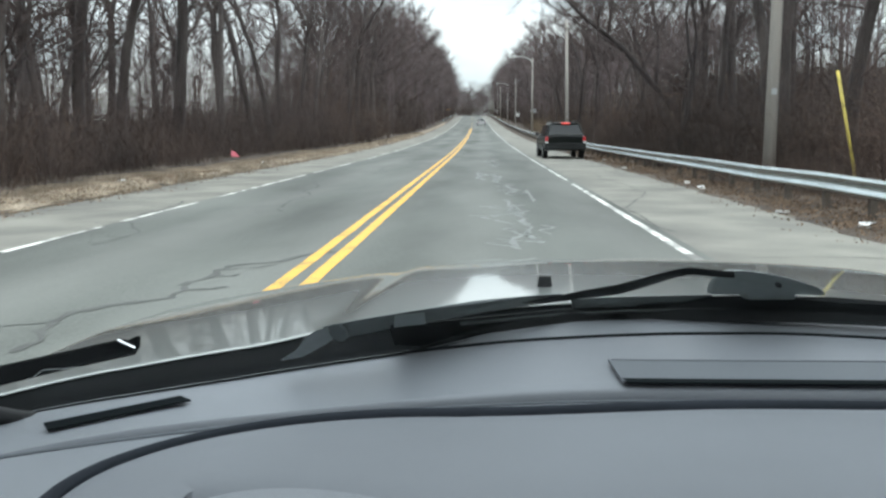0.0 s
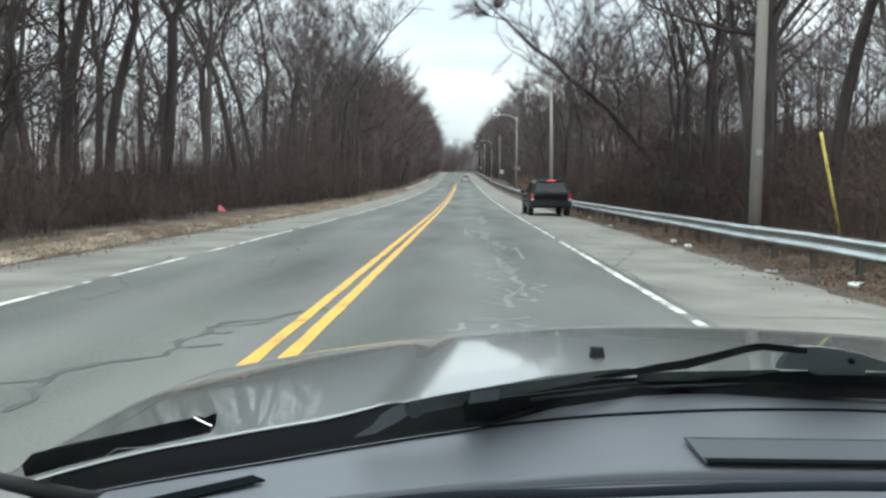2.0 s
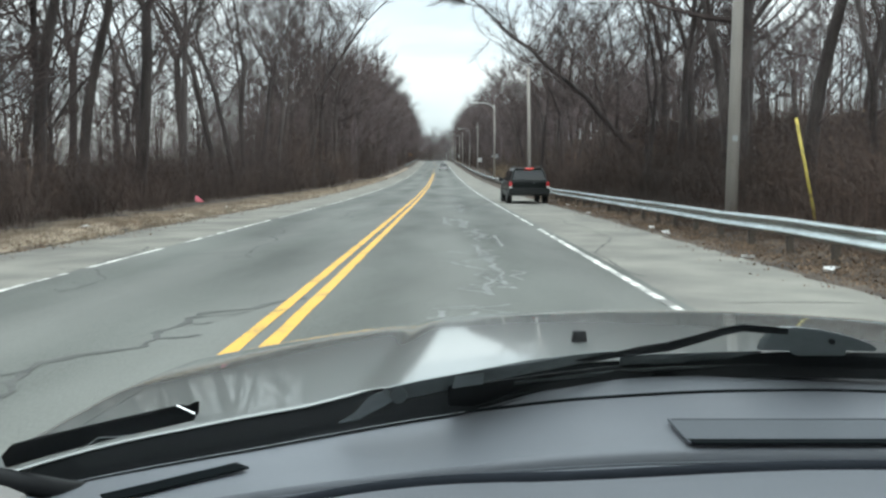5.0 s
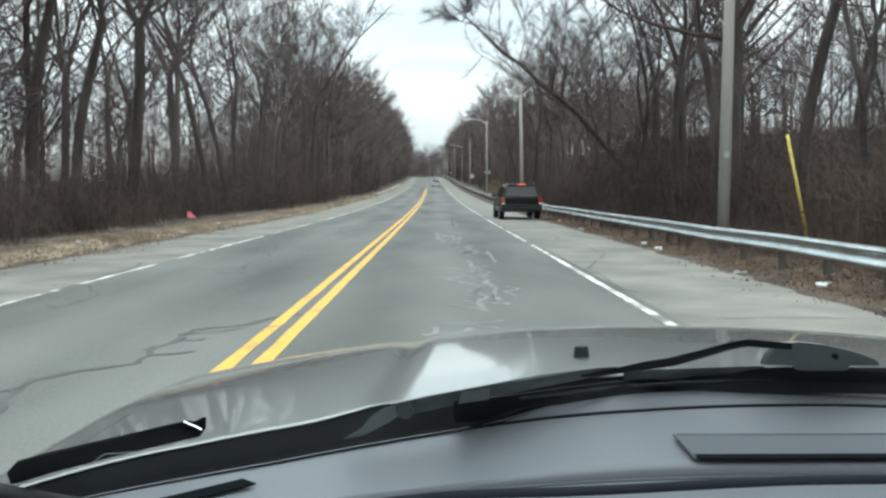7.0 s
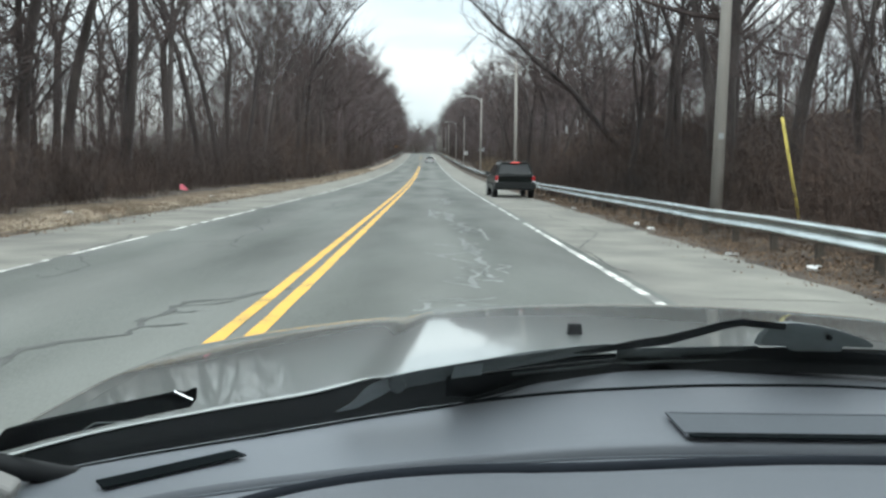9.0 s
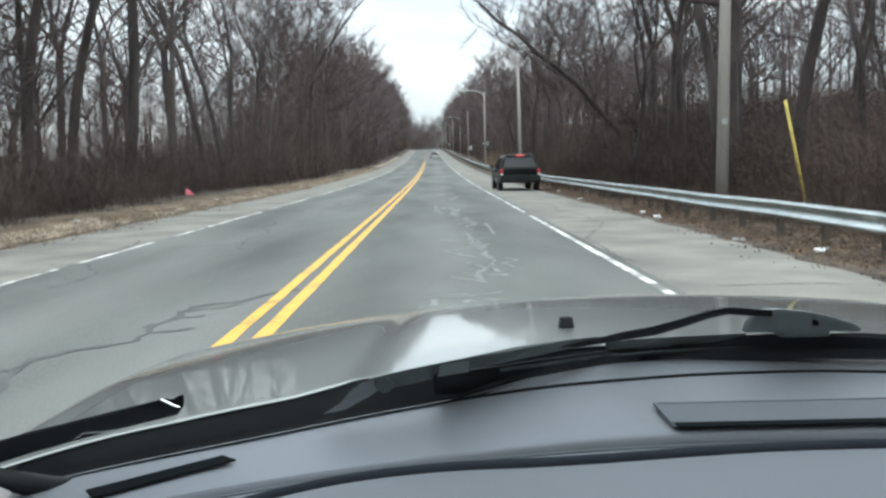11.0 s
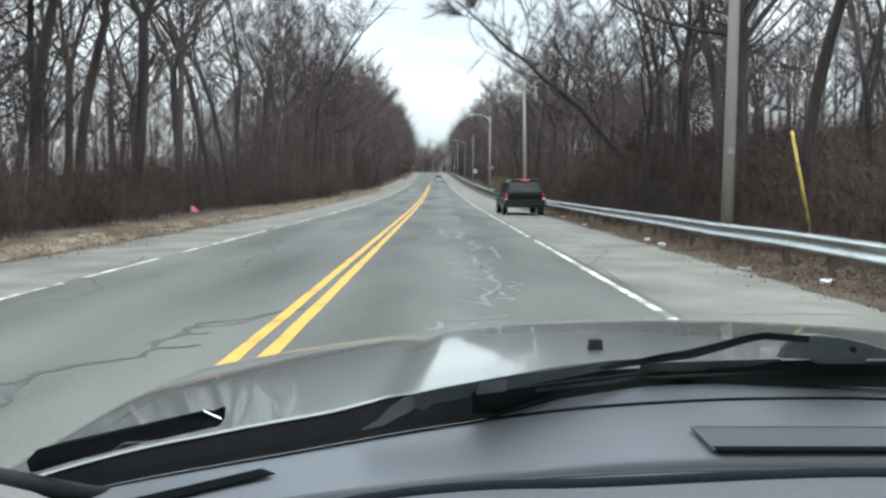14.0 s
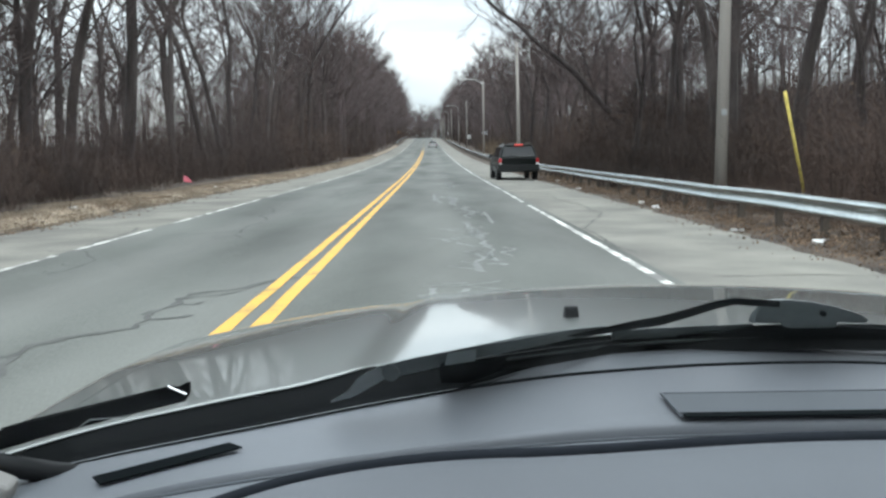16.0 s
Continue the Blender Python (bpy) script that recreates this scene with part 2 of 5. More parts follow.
# ---- mesh helpers ----
class Shape:
    """Gathers vertices and faces for one mesh."""

    def __init__(self):
        self.v, self.f = [], []

    def add(self, verts, faces):
        k = len(self.v)
        self.v += [tuple(p) for p in verts]
        self.f += [tuple(i + k for i in face) for face in faces]
        return self

    def box(self, x0, x1, y0, y1, z0, z1, taper=0.0):
        t = taper
        return self.add([(x0, y0, z0), (x1, y0, z0), (x1, y1, z0), (x0, y1, z0),
                         (x0 + t, y0 + t, z1), (x1 - t, y0 + t, z1), (x1 - t, y1 - t, z1), (x0 + t, y1 - t, z1)],
                        [(3, 2, 1, 0), (4, 5, 6, 7), (0, 1, 5, 4), (1, 2, 6, 5), (2, 3, 7, 6), (3, 0, 4, 7)])

    def tube(self, points, radii, sides=6, ends=True):
        pts = [Vector(p) for p in points]
        verts, faces = [], []
        for i, p in enumerate(pts):
            way = (pts[min(i + 1, len(pts) - 1)] - pts[max(i - 1, 0)]).normalized()
            side = way.cross(Vector((0.31, 0.17, 1.0) if abs(way.z) < 0.9 else (1, 0.2, 0))).normalized()
            up = side.cross(way)
            r = radii[i] if isinstance(radii, (list, tuple)) else radii
            for s in range(sides):
                a = 2 * math.pi * s / sides
                verts.append(p + side * (math.cos(a) * r) + up * (math.sin(a) * r))
        for i in range(len(pts) - 1):
            for s in range(sides):
                a, b = i * sides + s, i * sides + (s + 1) % sides
                faces.append((a, b, b + sides, a + sides))
        if ends:
            faces.append(tuple(range(sides))[::-1])
            faces.append(tuple((len(pts) - 1) * sides + s for s in range(sides)))
        return self.add(verts, faces)

    def grid(self, rows):
        """A skin through rows of equal length."""
        w = len(rows[0])
        return self.add([p for row in rows for p in row],
                        [(i * w + j, i * w + j + 1, (i + 1) * w + j + 1, (i + 1) * w + j) for i in range(len(rows) - 1) for j in range(w - 1)])

    def plate(self, outline, depth):
        """A flat outline given thickness along the vector depth."""
        k, d = len(outline), Vector(depth)
        pts = [Vector(p) for p in outline]
        return self.add(pts + [p + d for p in pts],
                        [tuple(range(k)), tuple(range(2 * k - 1, k - 1, -1))] + [(i, i + k, (i + 1) % k + k, (i + 1) % k) for i in range(k)])

    def mesh(self, name, mat, smooth=False):
        me = bpy.data.meshes.new(name)
        me.from_pydata(self.v, [], self.f)
        me.materials.append(mat)
        me.validate()
        fix = bmesh.new()
        fix.from_mesh(me)
        if len(fix.faces) < 20000:
            bmesh.ops.recalc_face_normals(fix, faces=fix.faces)
            fix.to_mesh(me)
        fix.free()
        if smooth:
            me.polygons.foreach_set("use_smooth", [True] * len(me.polygons))
        me.update()
        return me


def part(name, shape, mat, parent=None, label="", smooth=False, bevel=0.0, thick=0.0):
    """One mesh object under a thing or a part."""
    ob = new(name, shape.mesh(name, mat, smooth))
    if parent is not None:
        ob.parent = parent
    if thick:
        mod = ob.modifiers.new("thickness", "SOLIDIFY")
        mod.thickness, mod.offset = thick, -1.0
        if smooth:
            mod = ob.modifiers.new("crisp_rim", "EDGE_SPLIT")
            mod.split_angle = radians(40)
    if bevel:
        mod = ob.modifiers.new("worn_edges", "BEVEL")
        mod.width, mod.segments, mod.limit_method = bevel, 2, "ANGLE"
    return tagged(ob, label)


def thing(name, m, label, category, group="", kind=""):
    ob = new(name)
    ob.empty_display_size = 0.2
    ob.matrix_basis = m
    return tagged(ob, label, category, group, kind)


# ---- the lie of the land ----
def smooth_step(a, b, v):
    s = min(max((v - a) / (b - a), 0.0), 1.0)
    return s * s * (3 - 2 * s)


def road_x(y):
    return -0.28 - 3.6 * (max(y, 0.0) / 420.0) ** 2


def road_z(y):
    rise = 7.2 * smooth_step(40.0, 520.0, y) * 1.18
    return min(rise, 7.2) - 0.010 * max(y - 430.0, 0.0)


def land(u, y):
    """Height over the road's crown at a distance u across from the road's line."""
    if -7.45 <= u <= 5.1:
        return -0.012 * abs(u + 1.15)
    bump = noise.noise((u * 0.35, y * 0.35, 2.7)) * 0.10 + noise.noise((u * 0.09, y * 0.09, 7.1)) * 0.5 * smooth_step(9, 20, abs(u))
    if u < -7.45:
        bank = 0.17 * smooth_step(7.45, 7.95, -u) + 0.06 * smooth_step(8.4, 9.6, -u)
        return -0.075 + bank - 1.6 * smooth_step(12, 34, -u) + bump * smooth_step(7.45, 9, -u)
    hill = 8.0 * smooth_step(9, 52, u) * (0.55 + 0.45 * smooth_step(30, 110, y))
    return -0.075 - 0.02 * smooth_step(5.1, 5.5, u) + 0.10 * smooth_step(5.6, 6.6, u) + hill + bump * smooth_step(5.1, 7.5, u)


def ground_z(x, y):
    return road_z(y) + land(x - road_x(y), y)


US = [-3000, -900, -300, -120, -70, -48, -38, -32, -27, -23, -20, -17.5, -15.5, -13.8, -12.4, -11.2, -10.3, -9.6, -9.0, -8.5, -8.0, -7.7, -7.45, -7.3,
      -4.0, -1.15, 2.0, 4.9, 5.1, 5.35, 5.7, 6.1, 6.5, 7.0, 7.6, 8.4, 9.4, 10.6, 12, 14, 16.5, 19.5, 23, 27, 32, 38, 46, 56, 75, 130, 300, 900, 3000]
YS = ([-3000, -900, -300, -150, -90] + [-60 + 2.0 * i for i in range(75)] + [90 + 5.0 * i for i in range(78)] + [500, 540, 600, 700, 900, 1400, 3000])
ground = Shape()
ground.grid([[(road_x(y) + u, y, (road_z(y) + land(u, y)) - (0.06 if -7.4 < u < 5.0 else 0.0)) for u in US] for y in YS])
ground_ob = tagged(part("ground", ground, M_LITTER, smooth=True), "brown leaf litter and bare winter woodland soil", "ground", kind="structure")


def strip(u0, u1, y0, y1, step=3.0, lift=0.0, ragged=0.0, seed=0, even=0):
    """A strip laid on the road between two distances across."""
    rnd = random.Random(seed)
    n = max(1, int((y1 - y0) / step))
    rows = []
    for i in range(n + 1):
        y = y0 + (y1 - y0) * i / n
        a, b = u0 + rnd.uniform(-ragged, ragged) * (even >= 0), u1 + rnd.uniform(-ragged, ragged) * (even <= 0)
        cols = [a + (b - a) * k / max(1, int((u1 - u0) / 2.0 + 0.99)) for k in range(max(1, int((u1 - u0) / 2.0 + 0.99)) + 1)]
        rows.append([(road_x(y) + u, y, road_z(y) + land(min(max(u, -7.44), 5.09), y) + lift) for u in cols])
    return Shape().grid(rows)


road = tagged(part("road", strip(-4.95, 2.75, -60, 470, 2.5), M_LANE, smooth=True), "worn grey asphalt road with two lanes and wheel tracks", "road", kind="structure")
tagged(part("shoulder", strip(-7.42, -4.93, -60, 470, 1.0, -0.003, 0.07, 3, 1), M_SHOULDER), "pale worn asphalt shoulder beside dry grass", "shoulder", kind="structure")
tagged(part("shoulder", strip(2.73, 5.08, -60, 470, 0.45, -0.003, 0.10, 4, -1), M_SHOULDER), "pale worn asphalt shoulder below the guardrail", "shoulder", kind="structure")


verge = Shape().grid([[(road_x(y) - 7.5 - 0.80 * f + (0.05 + 0.14 * f) * noise.noise((y * 0.7, f * 3.0, 4.2)), y, 0.0) for f in (0.0, 0.12, 0.3, 0.55, 0.8, 1.0)] for y in [-30 + 0.8 * k for k in range(325)]])
verge.v = [(x, y, ground_z(x, y) + 0.014 + 0.010 * noise.noise((x * 5, y * 5, 1.3))) for x, y, z in verge.v]
tagged(part("verge", verge, M_GRASS, smooth=True), "low bank of matted tan winter grass along the shoulder", "verge", kind="structure")


def road_line(u, width, y0, y1, mat, label, gaps=(), seed=1):
    """A painted line in worn pieces: it breaks where gaps name (from, to)."""
    s, at = Shape(), y0
    for g0, g1 in [*gaps, (y1, y1)]:
        if g0 > at:
            s2 = strip(u - width / 2, u + width / 2, at, g0, 0.6, 0.005, 0.006, seed)
            s.add(s2.v, s2.f)
        at = g1
    return tagged(part("road_marking", s, mat, road), label)


road_line(-1.29, 0.12, -60, 165, M_YELLOW, "solid yellow centre line", seed=5)
road_line(-1.05, 0.125, -60, 165, M_YELLOW, "solid yellow centre line", seed=6)
for k in range(20):
    y = 168 + 12.2 * k
    road_line(-1.16, 0.12, y, y + 3.05, M_YELLOW, "yellow centre dash", seed=20 + k)
road_line(2.58, 0.105, -60, 440, M_WHITE, "worn white edge line", gaps=[(5.9, 6.25), (22.5, 24.2), (31.0, 32.0), (52, 52.8), (74, 75)], seed=7)
road_line(-4.88, 0.095, -60, 440, M_WHITE, "worn broken white edge line",
          gaps=[(9.4, 9.9), (12.6, 13.3), (17.0, 18.2), (27.5, 29), (39, 41), (55, 56)], seed=8)


def crack(points, width, mat=M_CRACK, label="dark sealed crack"):
    """A thin meandering streak on the asphalt."""
    rnd = random.Random(int(points[0][0] * 100 + points[0][1] * 10))
    left, right = [], []
    for (x0, y0), (x1, y1) in zip(points, points[1:]):
        n = max(2, int(math.hypot(x1 - x0, y1 - y0) / 0.15))
        for i in range(n):
            f = i / n
            x, y = x0 + (x1 - x0) * f, y0 + (y1 - y0) * f
            d = Vector((x1 - x0, y1 - y0)).normalized()
            j, w = rnd.gauss(0, width * 0.22), width * rnd.uniform(0.3, 1.2) / 2
            left.append((x - d.y * (w + j), y + d.x * (w + j)))
            right.append((x + d.y * (w - j), y - d.x * (w - j)))
    s = Shape().grid([[(x, y, road_z(y) + land(x - road_x(y), y) + 0.004) for x, y in side] for side in (left, right)])
    return tagged(part("crack", s, mat, road), label)


rnd = random.Random(61)


def wander(x, y, length, sway, width, back=0.25):
    """A crack that wanders along the road, doubling back now and then, with short branches."""
    pts, heading = [(x, y)], rnd.uniform(-0.3, 0.3)
    while length > 0:
        step = rnd.uniform(0.12, 0.45) * (0.6 + y / 14)
        heading = heading * 0.3 + rnd.gauss(0, sway)
        x, y = x + step * math.sin(heading), y + step * math.cos(heading)
        length -= step
        pts.append((x, y))
        if rnd.random() < back:
            way = heading + rnd.choice((-1, 1)) * rnd.uniform(0.9, 1.6)
            ln = rnd.uniform(0.25, 0.7)
            crack([(x, y), (x + ln * math.sin(way) * 0.6, y + ln * math.cos(way) * 0.5), (x + ln * math.sin(way), y + ln * math.cos(way) + 0.2)], width * 0.7)
    crack(pts, width)


for x, y, length, sway, width in ((-2.66, 5.2, 5.2, 0.45, 0.10), (-2.75, 14.0, 30.0, 0.2, 0.06), (-4.4, 10.5, 7.0, 0.35, 0.05), (2.62, 12.0, 16.0, 0.12, 0.035)):
    wander(x, y, length, sway, width)
for points, width in (([(-4.6, 15.4), (-3.2, 16.0), (-1.6, 16.1)], 0.05), ([(2.9, 9.6), (3.9, 9.7), (5.0, 9.55)], 0.03)):
    crack(points, width)
# pale scuffs where the sealer wore through in the middle of the lane
for x, y, count, span in ((0.45, 8.6, 9, 0.7), (0.6, 11.4, 9, 0.7), (0.5, 15.0, 9, 0.8), (0.75, 19.5, 8, 0.8), (0.45, 26.0, 9, 0.9), (0.6, 36.0, 8, 1.0), (0.4, 50.0, 6, 1.0)):
    for j in range(count):
        k = y / 10
        x0, y0 = x + rnd.gauss(0, 0.22), y + rnd.uniform(-0.7, 0.7) * k
        if rnd.random() < 0.45:
            a, b = rnd.uniform(0.3, 1.0) * k, rnd.gauss(0, 0.15)
            crack([(x0, y0 - a), (x0 + b, y0 - a * 0.3), (x0 - b * 0.6, y0 + a * 0.4), (x0 + b, y0 + a)], rnd.uniform(0.05, 0.10) * (0.5 + k / 2), M_SCUFF, "pale scuff on the lane")
        else:
            crack([(x0 - span * rnd.uniform(0.15, 0.5), y0), (x0, y0 + rnd.uniform(-0.12, 0.12) * k), (x0 + span * rnd.uniform(0.15, 0.5), y0 + rnd.uniform(-0.2, 0.2) * k)], rnd.uniform(0.05, 0.13) * (0.5 + k / 2), M_SCUFF, "pale scuff on the lane")

# ---- the car round the camera: dashboard, windscreen, bonnet ----
CX = 0.37          # the car's middle line, to the right of the driver
HC = 0.45          # the crown of the bonnet


def hood_z(x, y):
    q = abs(x - HC)
    z = 1.008 - 0.030 * (y - 1.27) - 0.025 * (y - 1.27) ** 2 - 0.10 * max(y - 1.95, 0.0) ** 2 - 0.080 * q * q - 0.07 * max(q - 0.6, 0.0) * max(y - 1.6, 0.0)
    crease = -0.107 + 0.057 * (y - 1.27)          # the pressed crease beside the raised middle panel
    z += 0.011 * (smooth_step(crease - 0.025, crease + 0.05, x) - smooth_step(0.97, 1.05, x))
    z -= 0.0020 * smooth_step(0.0, -0.15, x) * max(1 - (y - hood_back(x)) / 0.008, 0.0) ** 2          # the rolled rear lip
    return z - 6.0 * max(q - 1.0, 0.0) ** 2 - 0.9 * max(y - 2.6, 0.0) ** 2


HOOD_EDGE = ((-0.75, 0.88), (-0.60, 0.99), (-0.505, 1.076), (-0.469, 1.109), (-0.425, 1.140), (-0.383, 1.161), (-0.330, 1.179), (-0.284, 1.198), (-0.228, 1.218),
             (-0.185, 1.234), (-0.157, 1.254), (-0.128, 1.280), (-0.105, 1.290), (-0.078, 1.264), (-0.023, 1.248), (0.047, 1.272), (0.13, 1.318), (0.21, 1.350),
             (0.30, 1.357), (0.45, 1.366), (0.65, 1.388), (0.85, 1.37), (1.05, 1.31), (1.30, 1.17))
DASH_EDGE = ((-0.75, 0.80), (-0.56, 0.950), (-0.458, 1.018), (-0.386, 1.051), (-0.293, 1.081), (-0.231, 1.104), (-0.166, 1.132), (-0.097, 1.160), (-0.037, 1.182),
             (0.02, 1.201), (0.07, 1.224), (0.13, 1.266), (0.20, 1.302), (0.28, 1.330), (0.37, 1.343))


def along(nodes, x):
    """A smooth line through a few nodes."""
    if x <= nodes[0][0]:
        return nodes[0][1]
    for k in range(len(nodes) - 1):
        (x0, y0), (x1, y1) = nodes[k], nodes[k + 1]
        if x <= x1:
            xa, ya = nodes[max(k - 1, 0)]
            xb, yb = nodes[min(k + 2, len(nodes) - 1)]
            m0, m1, h = (y1 - ya) / (x1 - xa), (yb - y0) / (xb - x0), x1 - x0
            t = (x - x0) / h
            return (2 * t ** 3 - 3 * t * t + 1) * y0 + (t ** 3 - 2 * t * t + t) * h * m0 + (3 * t * t - 2 * t ** 3) * y1 + (t ** 3 - t * t) * h * m1
    return nodes[-1][1]


def hood_back(x):
    return along(HOOD_EDGE, x)


def dash_front(x):
    return along(DASH_EDGE, x) if x < CX else 1.343 - 0.450 * ((x - CX) * 0.60) ** 1.5


def dash_z(x, y):
    return 0.950 + 0.042 * smooth_step(1.02, 1.34, y) - 0.02 * smooth_step(0.6, 0.95, abs(x - CX))


car = thing("car", pose(0, 0, 0), "silver car with a dark grey dashboard, seen from the driver's seat", "car")


def hood_skin(x0, x1, nx):
    rows = []
    for i in range(nx + 1):
        x = x0 + (x1 - x0) * i / nx
        y0 = hood_back(x)
        ys = [y0 + 0.0025 * k for k in range(5)] + [y0 + 0.0115, y0 + 0.013] + [y0 + 0.013 + (2.85 - y0 - 0.013) * (k / 44) for k in range(1, 45)]
        rows.append([(x, y, hood_z(x, y)) for y in ys])
    return Shape().grid(rows)


hood = part("hood", hood_skin(CX - 0.88, CX + 0.88, 110), M_PAINT, car, "silver metallic bonnet reflecting sky and trees", smooth=True, thick=0.0014)
nozzle = Shape().plate([(0.218, 1.548, 1.000), (0.244, 1.548, 1.000), (0.241, 1.548, 1.0235), (0.221, 1.548, 1.0235)], (0, 0.022, -0.002))
part("washer_nozzle", nozzle, M_BLACK, hood, "small black washer nozzle", bevel=0.002)
for side in (-1, 1):
    lo, hi = sorted((CX + side * 0.882, CX + side * 0.98))
    skin = hood_skin(lo, hi, 16)
    rim_x = CX + side * 0.98
    flank = []
    for j in range(4):
        flank.append([])
        for k in range(49):
            y = 0.90 + 1.95 * k / 48
            arch = 0.32 + math.sqrt(max(0.385 ** 2 - (y - 2.05) ** 2, 0.0)) if abs(y - 2.05) < 0.385 else 0.30
            flank[j].append((rim_x + side * 0.01 * j, y, (hood_z(rim_x, max(y, hood_back(rim_x))) * (3 - j) + max(arch, 0.30) * j) / 3))
    skin.grid(flank)
    part("fender", skin, M_PAINT, car, "silver front wing", smooth=True, thick=0.005)
front = []
for f, out in ((0.0, 0.0), (0.25, 0.035), (0.5, 0.05), (0.55, 0.09), (0.8, 0.095), (1.0, 0.06)):
    front.append([(x, 2.85 + out - 0.06 * (abs(x - CX) / 0.98) ** 4 * min(f * 4, 1.0), hood_z(x, 2.85) * (1 - f) + 0.26 * f) for x in [CX - 0.98 + 1.96 * i / 24 for i in range(25)]])
part("bumper", Shape().grid(front), M_PAINT, car, "silver front bumper", smooth=True, thick=0.01)

# cowl between bonnet and glass
CROSS = [CX - 0.86 + 1.72 * i / 60 for i in range(61)]
cowl = Shape().grid([[(x, hood_back(x) + 0.16, hood_z(x, hood_back(x) + 0.16) - 0.10) for x in CROSS],
                     [(x, hood_back(x) + 0.035, hood_z(x, hood_back(x)) - 0.012) for x in CROSS],
                     [(x, hood_back(x) + 0.006, hood_z(x, hood_back(x)) - 0.0022) for x in CROSS],
                     [(x, dash_front(x) + 0.006, dash_z(x, dash_front(x)) - 0.006) for x in CROSS]])
part("cowl", cowl, M_COWLBLACK, car, "black plastic cowl below the windscreen", smooth=True, thick=0.002)


# windscreen: a raked curved pane, with its black printed band
def glass_point(x, s):
    """s from 0 at the foot to 1 at the roof."""
    y0 = dash_front(x) + 0.005
    return (CX + (x - CX) * (1 - 0.14 * s), y0 - 0.88 * s - 0.03 * math.sin(math.pi * s), dash_z(x, dash_front(x)) - 0.003 + 0.63 * s + 0.02 * math.sin(math.pi * s) - 0.03 * s * (abs(x - CX) / 0.8) ** 2)


XS = [CX - 0.86 + 1.72 * i / 40 for i in range(41)]
windshield = part("windshield", Shape().grid([[glass_point(x, s / 12) for x in XS] for s in range(13)]), M_WINDSHIELD, car, "clear windscreen", smooth=True)
windshield.visible_shadow = False
def band_foot(x, s):
    """The band starts at the dashboard and grows narrow along the middle of the car."""
    return s * (1 - 0.72 * smooth_step(0.02, 0.20, x))


band = Shape().grid([[tuple(Vector(glass_point(x, band_foot(x, s))) - Vector((0, 0.004, 0.003))) for x in XS] for s in (0.0, 0.006, 0.012)])
part("black_band", band, M_FRIT, windshield, "black printed band along the glass", smooth=True, thick=0.001)

# dashboard
def dash_rear(x):
    """The back edge of the upper dashboard, which sweeps toward the driver at the door."""
    return 1.100 - 0.40 * max(0.37 - x, 0.0) ** 2


DX = [CX - 0.90 + 1.80 * i / 72 for i in range(73)]
top_rows = []
for j in range(15):
    f = j / 14
    top_rows.append([(x, dash_rear(x) + (dash_front(x) - dash_rear(x)) * f, dash_z(x, dash_rear(x) + (dash_front(x) - dash_rear(x)) * f)) for x in DX])
lip = [[(x, dash_rear(x) - 0.004, dash_z(x, dash_rear(x)) - 0.004) for x in DX], [(x, dash_rear(x) - 0.005, dash_z(x, dash_rear(x)) - 0.014) for x in DX]]
dashboard = part("dashboard", Shape().grid(lip[::-1] + top_rows), M_DASH, car, "dark grey grained plastic dashboard top", smooth=True, thick=0.004)


# The padded part over the instruments: its leading edge sweeps round towards the driver.
edge = [(-0.26, 0.58), (-0.26, 0.67), (-0.26, 0.75)]
edge += [(0.10 - 0.36 * math.cos(q), 0.767 + 0.26 * math.sin(q)) for q in [math.pi / 2 * k / 30 for k in range(31)]]
edge += [(x, 1.027 + 0.041 * smooth_step(0.06, 0.46, x)) for x in [0.14 + 0.04 * k for k in range(29)]]
inward = []
for k in range(len(edge)):
    (x0, y0), (x1, y1) = edge[max(k - 1, 0)], edge[min(k + 1, len(edge) - 1)]
    inward.append(Vector((y1 - y0, -(x1 - x0))).normalized())
profile = [(0.0, -0.045), (0.0, -0.012), (0.004, -0.004), (0.014, 0.001), (0.04, 0.006), (0.09, 0.010), (0.17, 0.009), (0.25, 0.004),
           (0.31, -0.006), (0.36, -0.03), (0.39, -0.07), (0.40, -0.30)]
pad = Shape().grid([[(x + n.x * min(d, 0.2) * (0.6 + 0.4 * smooth_step(-0.2, 0.2, x)), y + n.y * d * (0.6 + 0.4 * smooth_step(-0.2, 0.2, x)), 0.944 + dz) for (x, y), n in zip(edge, inward)] for d, dz in profile])
part("dash_pad", pad, M_DASHPAD, car, "soft padded dashboard hood over the instruments", smooth=True, thick=0.004)
shelf = Shape().grid([[(x, 0.55 + (dash_rear(x) + 0.012 - 0.55) * f, 0.9405) for x in DX] for f in (0.0, 0.5, 1.0)])
part("dash_shelf", shelf, M_DASH, car, "lower step of the dashboard", thick=0.01)
# no channel is cut: a dark-coloured tube gives the groove its shade
groove = Shape().tube([(x - n.x * 0.002, y - n.y * 0.002, 0.9415) for (x, y), n in zip(edge, inward)], 0.0095, 8)
part("dash_groove", groove, M_GROOVE, car, "dark tube for the shade in the groove along the padded hood", smooth=True)
ridge = Shape().tube([(x, dash_rear(x) - 0.006, 0.9412) for x in DX[4:68]], 0.0024, 5)
part("dash_seam", ridge, M_PANEL, dashboard, "thin dark seam", smooth=True)

